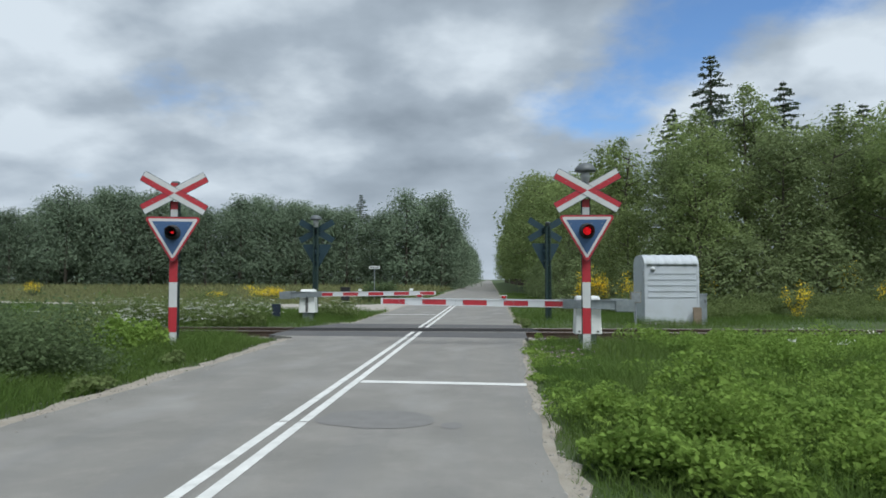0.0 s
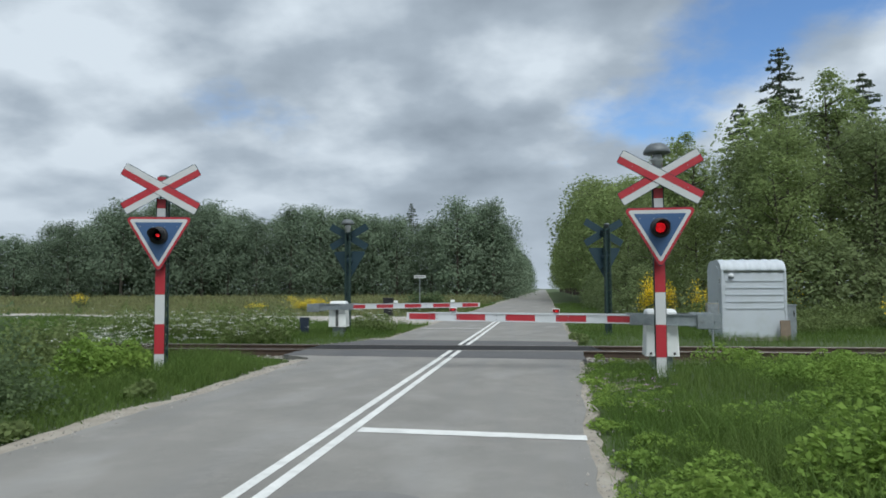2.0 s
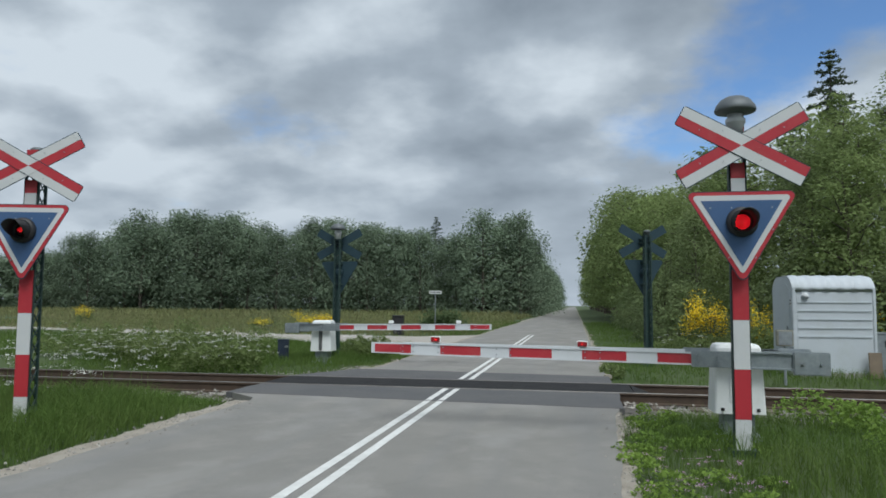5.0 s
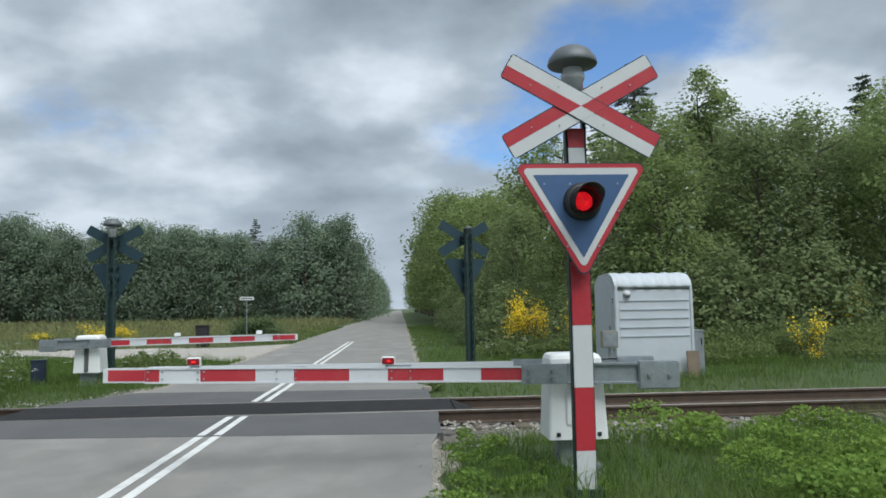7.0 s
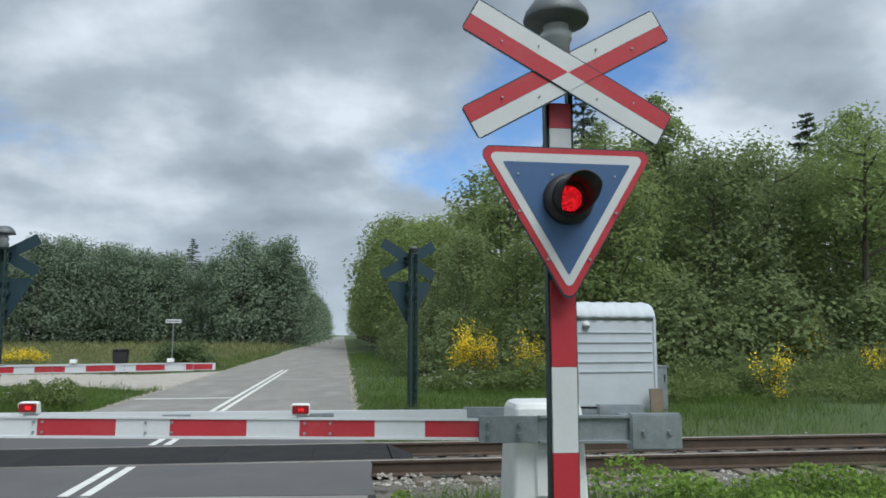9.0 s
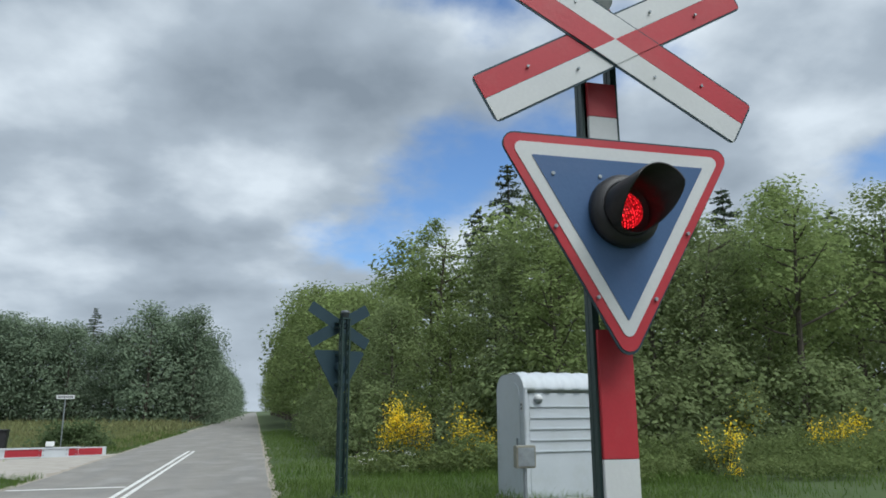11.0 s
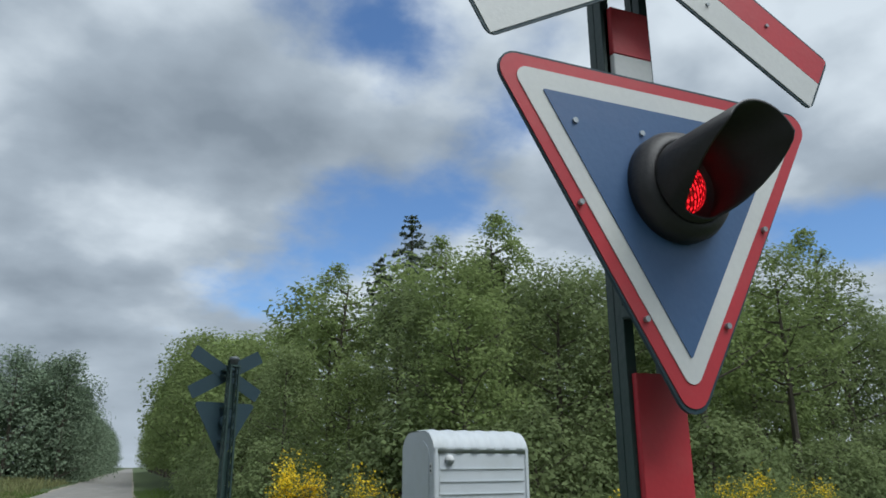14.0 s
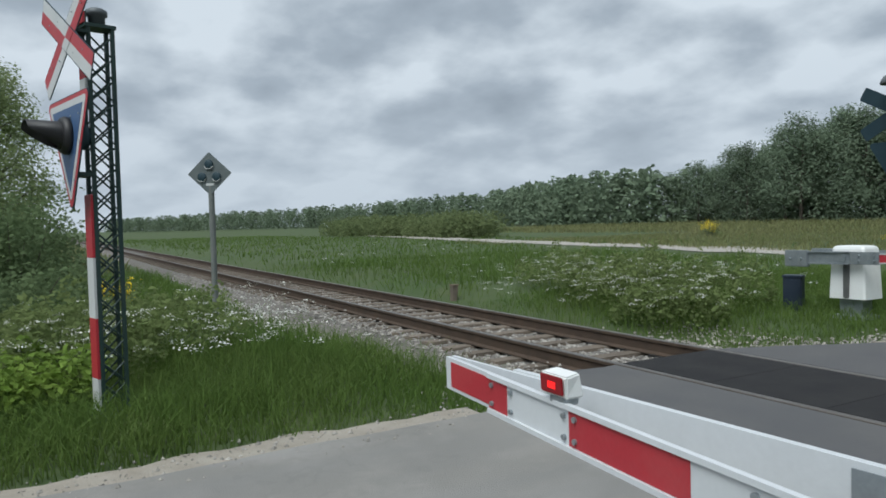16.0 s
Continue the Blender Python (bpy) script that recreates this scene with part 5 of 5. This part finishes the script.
def far_woods():
    """Distant plantation closing the meadow, and the bushes in front of it."""
    rng = np.random.default_rng(77)
    P, n = [], 0
    line = [(-92, 98), (-106, 94), (-185, 122), (-317, 124), (-460, 90), (-640, 48)]
    for (x0, y0), (x1, y1) in zip(line, line[1:]):
        ln = math.hypot(x1 - x0, y1 - y0)
        for k in range(int(ln / (0.55 if x0 > -180 else 0.9))):
            t = rng.random()
            h = rng.uniform(7.0, 10.8)
            x, y = x0 + (x1 - x0) * t + rng.normal(0, 3), y0 + (y1 - y0) * t + rng.normal(0, 3)
            m = 115
            z = rng.random(m) ** 0.8
            w = (4.2 * (1 - z) ** 0.5 + 0.15) * rng.uniform(0.7, 1.3) * rng.random(m) ** 0.3
            a = rng.uniform(0, 6.28, m)
            P.append(np.stack([x + w * np.cos(a), y + w * np.sin(a), 0.6 + h * z], 1))
    pts = np.concatenate(P)
    tagged(quads_mesh("distant_wood", leaves_at(rng, pts, 0.62), M_LEAF_HAZY), "distant mixed plantation behind the meadow", "wood", kind="stuff")
    bushes = []
    for _ in range(70):
        x = rng.uniform(-120, -67)
        y = 40 + (-62 - x) * 0.06 + rng.normal(0, 1.6)
        r = rng.uniform(1.8, 3.0)
        d = rng.normal(size=(420, 3))
        d /= np.linalg.norm(d, axis=1, keepdims=True)
        bushes.append(np.array([x, y, 0.9]) + d * np.array([r * 1.5, r, r * 0.75]) * (rng.random((420, 1)) ** 0.3))
    tagged(quads_mesh("bush_row", leaves_at(rng, np.concatenate(bushes), 0.24), M_LEAF), "row of grey-green bushes in the meadow", "bushes", kind="stuff")
    # wood behind the road's left verge and behind the start, closing the place
    P = []
    for (x0, y0), (x1, y1) in zip([(-24, -8), (-34, -30), (-30, -70), (10, -80), (40, -40), (60, -5), (95, 14)], [(-34, -30), (-30, -70), (10, -80), (40, -40), (60, -5), (95, 14), (140, 20)]):
        ln = math.hypot(x1 - x0, y1 - y0)
        for k in range(int(ln / 2.2)):
            t = rng.random()
            x, y, h = x0 + (x1 - x0) * t + rng.normal(0, 1.5), y0 + (y1 - y0) * t + rng.normal(0, 1.5), rng.uniform(7, 10)
            m = 170
            z = rng.random(m)
            w = 2.2 * np.sin(np.pi * np.clip(0.15 + 0.85 * z, 0, 1)) ** 0.6
            a = rng.uniform(0, 6.28, m)
            rr = rng.random(m) ** 0.4
            P.append(np.stack([x + w * rr * np.cos(a), y + w * rr * np.sin(a), 0.2 + h * z], 1))
    tagged(quads_mesh("wood_behind", leaves_at(rng, np.concatenate(P), 0.42), M_LEAF_HAZY), "green wood around the crossing", "wood", kind="stuff")


def on_road(x, y, gap=0.25):
    le, re = np.interp(y, LEFT_Y, LEFT_X), np.interp(y, RIGHT_Y, RIGHT_X)
    side = (x < -6) & (np.abs(y - (23.4 + np.clip(-x - 13, 0, 60) * 0.22)) < np.where(x > -9, 5.2, 2.2))
    track = (np.abs(y - 5.98) < 1.45) | ((x < -9) & (y < 6) & (y > 4.45 - 1.05 * np.clip((-x - 10.5) / 4.5, 0, 1)))
    return ((x > le - gap) & (x < re + gap)) | side | track


def blades(rng, x, y, h, w, lean=0.35):
    n = len(x)
    z = ground_z(x, y)
    a = rng.uniform(0, 6.28, n)
    s = np.stack([np.cos(a), np.sin(a), np.zeros(n)], 1) * (w * rng.uniform(0.7, 1.3, n))[:, None]
    b = rng.uniform(0, 6.28, n)
    l = h * lean * rng.random(n)
    p = np.stack([x, y, z - 0.02], 1)
    tip = p + np.stack([np.cos(b) * l, np.sin(b) * l, h * rng.uniform(0.75, 1.0, n)], 1)
    mid = p + np.stack([np.cos(b) * l * 0.3, np.sin(b) * l * 0.3, h * 0.55], 1)
    return np.stack([p - s, p + s, mid + s * 0.75, mid - s * 0.75], 1), np.stack([mid - s * 0.75, mid + s * 0.75, tip + s * 0.08, tip - s * 0.08], 1)


def patch_noise(x, y, s):
    return np.sin(x * s + 1.3) * np.cos(y * s * 1.2 + 0.5) + 0.6 * np.sin(x * s * 2.3 + y * s * 1.7 + 2)


def make_grass():
    rng = np.random.default_rng(3)
    Q = []

    def field(n, x0, x1, y0, y1, h0, h1, w, gap=0.06):
        n = int(n * 0.6)
        x, y = rng.uniform(x0, x1, n), rng.uniform(y0, y1, n)
        # thins out towards the rim of the patch
        rim = np.minimum(np.minimum(x - x0, x1 - x), np.minimum(y - y0, y1 - y))
        k = ~on_road(x, y, gap) & ((rng.random(n) < rim / 1.6) | on_road(x, y, 1.8))
        x, y = x[k], y[k]
        dist = np.minimum(np.abs(x + 1.2), np.abs(x + 7))
        h = (h0 + (h1 - h0) * np.clip(0.5 + 0.4 * patch_noise(x, y, 0.8), 0, 1)) * rng.uniform(0.6, 1.2, len(x)) * np.clip(0.45 + dist * 0.6, 0.4, 1)
        a, b = blades(rng, x, y, h, w * 0.7, 1.1)
        Q.append(a), Q.append(b)

    field(64000, -1.5, 6, -11, 4.4, 0.18, 0.42, 0.006, 0.10)
    field(52000, -1.2, 5.5, -11.5, -2.5, 0.30, 0.62, 0.006, 0.2)
    field(88000, -12.5, -6.6, -9, 4.4, 0.22, 0.5, 0.007, 0.34)
    field(56000, -16, -6.6, 7.7, 19, 0.2, 0.45, 0.008)
    field(36000, -1.2, 10, 7.7, 18, 0.15, 0.38, 0.008)
    field(20000, -30, -12.5, -6, 4.4, 0.25, 0.55, 0.014)
    field(18000, -34, -16, 7.7, 24, 0.25, 0.5, 0.016)
    field(12000, 10, 30, 7.7, 18, 0.2, 0.45, 0.012)
    field(8000, 6, 24, -10, 4.4, 0.25, 0.5, 0.012)
    field(12000, -1.2, 2.6, 18, 60, 0.15, 0.35, 0.012)
    field(9000, -9.5, -6.5, 28, 60, 0.2, 0.45, 0.014)
    field(24000, -45, 45, -34, 60, 0.18, 0.4, 0.02)
    field(17000, -135, -34, 8, 40, 0.2, 0.42, 0.045)
    tagged(quads_mesh("grass", np.concatenate(Q), M_GRASS), "tall green roadside grass", "grass", kind="stuff")
    Q = []
    for n, x0, x1, y0, y1, h, w in ((24000, -50, -7.0, 27, 60, 0.42, 0.018), (15000, -110, -7.5, 55, 98, 0.8, 0.05), (6000, -140, -30, -12, 4.0, 0.6, 0.03)):
        x, y = rng.uniform(x0, x1, n), rng.uniform(y0, y1, n)
        k = ~on_road(x, y, 0.5)
        x, y = x[k], y[k]
        a, b = blades(rng, x, y, h * rng.uniform(0.4, 1.1, len(x)), w, 0.9)
        Q.append(a), Q.append(b)
    tagged(quads_mesh("meadow_grass", np.concatenate(Q), M_DRYGRASS), "pale tall meadow grass", "grass", kind="stuff")


def herb_patch(rng, cx, cy, rx, ry, h, n, leaf, up=0.5):
    """A mound of leafy stems."""
    a, r = rng.uniform(0, 6.28, n), rng.random(n) ** 0.55
    x, y = cx + rx * r * np.cos(a), cy + ry * r * np.sin(a)
    top = h * (0.55 + 0.45 * np.sqrt(np.clip(1 - r * r, 0, 1))) * (1 + 0.30 * patch_noise(x, y, 2.4) + 0.16 * patch_noise(x + 3, y, 6.1))
    z = ground_z(x, y) + top * (1 - 0.75 * rng.random(n) ** 1.8)
    return leaves_at(rng, np.stack([x, y, z], 1), leaf, up=up, long=1.5)


def make_herbs():
    rng = np.random.default_rng(9)
    # nettles and ground elder beside the near signal
    q = []
    k = 0
    while k < 170:
        x, y = rng.uniform(-0.9, 9.5), rng.uniform(-11.5, 3.2)
        dens = 0.5 + 0.35 * patch_noise(x, y, 0.9)
        if x < 0.4 and y > -6.5 or x < 0.2 and y > -8 or rng.random() > dens + (0.35 if x > 1.5 else 0):
            continue
        if abs(x) < 1.6 and y > -3.0:
            continue
        r = rng.uniform(0.22, 0.62)
        h = rng.uniform(0.26, 0.62) * (0.72 if y > -1 else 1.0) * (0.6 if x < 0.5 else 1.0)
        q.append(herb_patch(rng, x, y, r * 1.1, r, h, int(1400 * r), rng.uniform(0.026, 0.042)))
        k += 1
    for _ in range(130):
        x, y = rng.uniform(-0.95, 4.6), rng.uniform(-10.2, -5.3)
        if y > -7.0 and x < 0.3 + 0.8 * (y + 7.0) or patch_noise(x, y, 1.7) < -0.75:
            continue
        r = rng.uniform(0.25, 0.5)
        h = min(rng.uniform(0.28, 0.58), 0.22 + 0.30 * (x + 1.2))
        q.append(herb_patch(rng, x, y, r, r, h, int(1900 * r), rng.uniform(0.026, 0.042)))
    for _ in range(46):
        y = rng.uniform(-6.5, 2.6)
        x = right_edge(y) + 0.15 + abs(rng.normal(0, 0.55))
        if math.hypot(x, y) < 0.35:
            continue
        r = rng.uniform(0.10, 0.26)
        q.append(herb_patch(rng, x, y, r, r, rng.uniform(0.08, 0.18), int(800 * r), rng.uniform(0.024, 0.038)))
    for _ in range(60):
        x, y = rng.uniform(1.6, 9.0), rng.uniform(-3.5, 2.8)
        r = rng.uniform(0.3, 0.6)
        q.append(herb_patch(rng, x, y, r, r, rng.uniform(0.2, 0.36), int(1500 * r), rng.uniform(0.026, 0.04)))
    for cx, cy in ((-8.9, -0.9), (-9.4, -0.3), (-9.0, -1.7)):
        q.append(herb_patch(rng, cx, cy, 0.55, 0.5, 0.62, 900, 0.055))
    tagged(quads_mesh("nettles", np.concatenate(q), M_NETTLE), "lush bright green nettles and ground elder", "herbs", kind="stuff")
    q = []
    for cx, cy, rx, ry, h, n in ((2.6, 17.0, 1.8, 1.0, 0.6, 4200), (4.2, 16.2, 1.6, 0.9, 0.7, 3800), (8.5, 14.6, 2.2, 1.0, 0.8, 4500), (12, 14.8, 2.5, 1.2, 0.9, 4500), (16, 15.2, 2.8, 1.3, 0.9, 4500), (6.4, 15.6, 2.0, 0.9, 0.7, 3800), (10.4, 15.4, 2.0, 1.0, 0.8, 3800), (14, 14.0, 2.2, 1.0, 0.7, 3600), (7.0, 13.2, 1.6, 0.7, 0.5, 2200), (11.4, 12.6, 1.8, 0.8, 0.5, 2400), (-12.2, 10.2, 2.6, 1.4, 0.85, 6500), (-15, 10.8, 2.2, 1.3, 0.75, 4500), (-10.6, 8.9, 1.2, 0.7, 0.6, 2500), (-7.9, 12.9, 0.9, 0.7, 0.5, 1800), (-10.8, -0.4, 1.4, 1.3, 0.8, 4000), (-12.5, 1.0, 1.8, 1.3, 0.7, 3500), (-0.9, 9.4, 0.3, 0.5, 0.2, 400), (-7.3, -5.6, 0.25, 0.5, 0.2, 420), (-7.5, -2.6, 0.22, 0.3, 0.2, 260), (-8.0, 0.4, 0.2, 0.22, 0.16, 160)):
        q.append(herb_patch(rng, cx, cy, rx, ry, h, n, 0.055))
    tagged(quads_mesh("tall_herbs", np.concatenate(q), M_LEAF2), "tangle of tall green herbs on the verge", "herbs", kind="stuff")

    # cow parsley: thin stems with flat white umbels
    def umbels(spots, name, label, mat, size, hh):
        Q, S = [], []
        for x, y, n, sp in spots:
            for _ in range(n):
                px, py = rng.normal(x, sp), rng.normal(y, sp * 0.6)
                if bool(on_road(np.array([px]), np.array([py]), 0.1)[0]):
                    continue
                h = hh * rng.uniform(0.75, 1.2)
                z = float(ground_z(px, py))
                a, b = blades(rng, np.array([px]), np.array([py]), np.array([h]), 0.004, 0.06)
                S.append(a), S.append(b)
                top = b[0, 2]
                m = 16
                d = np.stack([rng.normal(0, size, m), rng.normal(0, size, m), rng.normal(0, size * 0.25, m)], 1)
                Q.append(leaves_at(rng, top + d, size * 0.42, up=1.0, long=1.1))
        Q, S = np.concatenate(Q), np.concatenate(S)
        ob = quads_mesh(name, np.concatenate([Q, S]), [mat, M_GRASS], slots=[0] * len(Q) + [1] * len(S))
        tagged(ob, label, "flowers", kind="stuff")

    umbels(((-12.6, 9.2, 170, 1.6), (-10.4, 8.6, 45, 0.8), (-8.0, 12.7, 34, 0.5), (-10.1, 0.0, 60, 0.7), (-9.2, 1.5, 50, 0.9), (-14.5, 10.5, 60, 1.2), (-11.5, 2.5, 12, 1.0), (3.4, -5.8, 14, 0.9), (5.4, -6.4, 10, 1.0), (0.6, 12.4, 6, 0.25), (1.6, 12.3, 6, 0.25), (-26, 12, 20, 4), (4.9, -10, 5, 0.4), (2.6, -7.6, 7, 0.5), (3.6, -8.6, 6, 0.4)), "cow_parsley", "white flowering cow parsley in the grass", M_BLOOM_W, 0.046, 0.86)
    umbels(((-0.75, -1.9, 34, 0.35), (-0.55, -3.4, 16, 0.3), (-0.75, -0.9, 20, 0.25)), "clover_flowers", "pale pink clover flowers at the road edge", M_BLOOM_P, 0.022, 0.22)


def make_bush(name, label, x, y, rx, ry, h, n, leaf, mat, seed, flowers=0, fsize=0.045, group=""):
    rng = np.random.default_rng(seed)
    t = thing(name, label, "bush", pose(x, y, float(ground_z(x, y))), group)
    bm = bmesh.new()
    c = []
    for k in range(11):
        a = k * 2.4
        e = Vector((math.cos(a) * rx * 0.7 * rng.uniform(0.4, 1), math.sin(a) * ry * 0.7 * rng.uniform(0.4, 1), h * rng.uniform(0.55, 1.0)))
        rod(bm, (e.x * 0.15, e.y * 0.15, -0.1), e, 0.018, 0.006, n=5)
        c += [e, e * 0.7, e * 0.45]
    part("stems", bm, M_BARK, t)
    c = np.array([tuple(v) for v in c])
    extra = rng.normal(size=(36, 3))
    extra /= np.linalg.norm(extra, axis=1, keepdims=True)
    extra[:, 2] = np.abs(extra[:, 2])
    extra = extra * np.array([rx, ry, h * 0.85]) * rng.uniform(0.6, 1.0, (36, 1))
    c = np.concatenate([c, extra])
    m = n // len(c)
    pts = np.repeat(c, m, 0) + rng.normal(size=(len(c) * m, 3)) * np.array([rx, ry, h]) * 0.15
    pts[:, 2] = np.clip(pts[:, 2], 0.03, None)
    quads_mesh("leaves", leaves_at(rng, pts, leaf), mat, t)
    if flowers:
        fc = c[rng.integers(0, len(c), 26)]
        fc = fc[np.argsort(-fc[:, 2])][:14]
        k = flowers // len(fc)
        fp = np.repeat(fc, k, 0) + rng.normal(size=(len(fc) * k, 3)) * np.array([rx, ry, h]) * 0.15 + np.array([0, -0.1 * ry, 0.05 * h])
        tagged(quads_mesh("bloom", leaves_at(rng, fp, fsize, long=1.1), M_BLOOM_Y, t, "bright yellow pea flowers"), kind="stuff")
    return t


def make_bushes():
    make_bush("roadside_bush", "dense dark green bush beside the road", -9.35, -4.8, 1.8, 1.6, 1.02, 22000, 0.038, M_BUSH, 41)
    make_bush("roadside_bush", "low dark green bush beside the road", -11.6, -2.6, 1.6, 1.5, 0.92, 11000, 0.042, M_BUSH, 42)
    make_bush("roadside_bush", "rounded green bush at the edge of the meadow", -13.5, -1.0, 1.8, 1.6, 1.15, 9000, 0.05, M_BUSH, 43)
    make_bush("roadside_bush", "tall green bush beside the track", -19.0, -0.9, 1.9, 1.7, 2.1, 6500, 0.07, M_BUSH, 45)
    make_bush("roadside_bush", "tall green bush beside the track", -24.0, -0.8, 2.2, 1.8, 2.4, 6500, 0.08, M_BUSH, 46)
    make_bush("sign_bush", "low green bush at the foot of the street sign", -9.2, 33.4, 1.7, 1.0, 1.1, 5000, 0.08, M_BUSH, 44)
    g = "flowering broom bushes"
    for x, y, rx, ry, h, n, fl, sd in ((2.6, 17.4, 1.1, 0.8, 1.75, 3200, 3000, 51), (4.1, 17.0, 0.9, 0.7, 1.45, 2600, 1500, 52), (9.6, 13.4, 0.7, 0.6, 1.1, 1800, 620, 53), (9.2, 12.4, 0.4, 0.3, 0.4, 500, 120, 54), (14.2, 15.2, 1.4, 0.8, 1.4, 2600, 1200, 55), (13.0, 17.2, 0.9, 0.7, 1.9, 1800, 260, 56), (7.2, 16.4, 0.8, 0.6, 1.6, 1700, 110, 57), (18.0, 15.8, 1.2, 0.8, 1.3, 2000, 1100, 58), (-17.5, 34.5, 2.2, 1.0, 0.9, 2400, 2400, 59), (-21, 35.0, 1.5, 1.0, 0.7, 1600, 420, 60), (-41, 45, 1.0, 0.9, 1.0, 1500, 800, 61), (-17.3, 0.9, 0.5, 0.5, 0.6, 800, 260, 62), (11.5, 9.2, 0.5, 0.4, 0.5, 700, 260, 63)):
        make_bush("broom_bush", "broom bush with bright yellow flowers", x, y, rx, ry, h, n, 0.042, M_LEAF, sd, fl, 0.05, g)


woods()
far_woods()
make_grass()
make_herbs()
make_bushes()


# ---- what moves: the blinking lenses ----
def motions():
    for (_, lens) in LENSES:
        spot = lens.matrix_basis.translation.copy()
        turns = [(0.0, 0.0)]
        ang = 0.0
        t = 0.0
        k = 0
        while True:
            off, on = k + 0.13, k + 0.70
            for s, base in ((off, 180), (on, 180)):
                for j in range(4):
                    turns.append((s - 0.05 + j / 30, ang + j * 60))
                ang += 180
            k += 1
            if k > 15:
                break
        rows = [(t, Matrix.Translation(spot) @ Matrix.Rotation(radians(a), 4, "Z")) for t, a in turns if t < 16]
        rows.append((16.0, rows[-1][1]))
        walk(lens, rows)


motions()
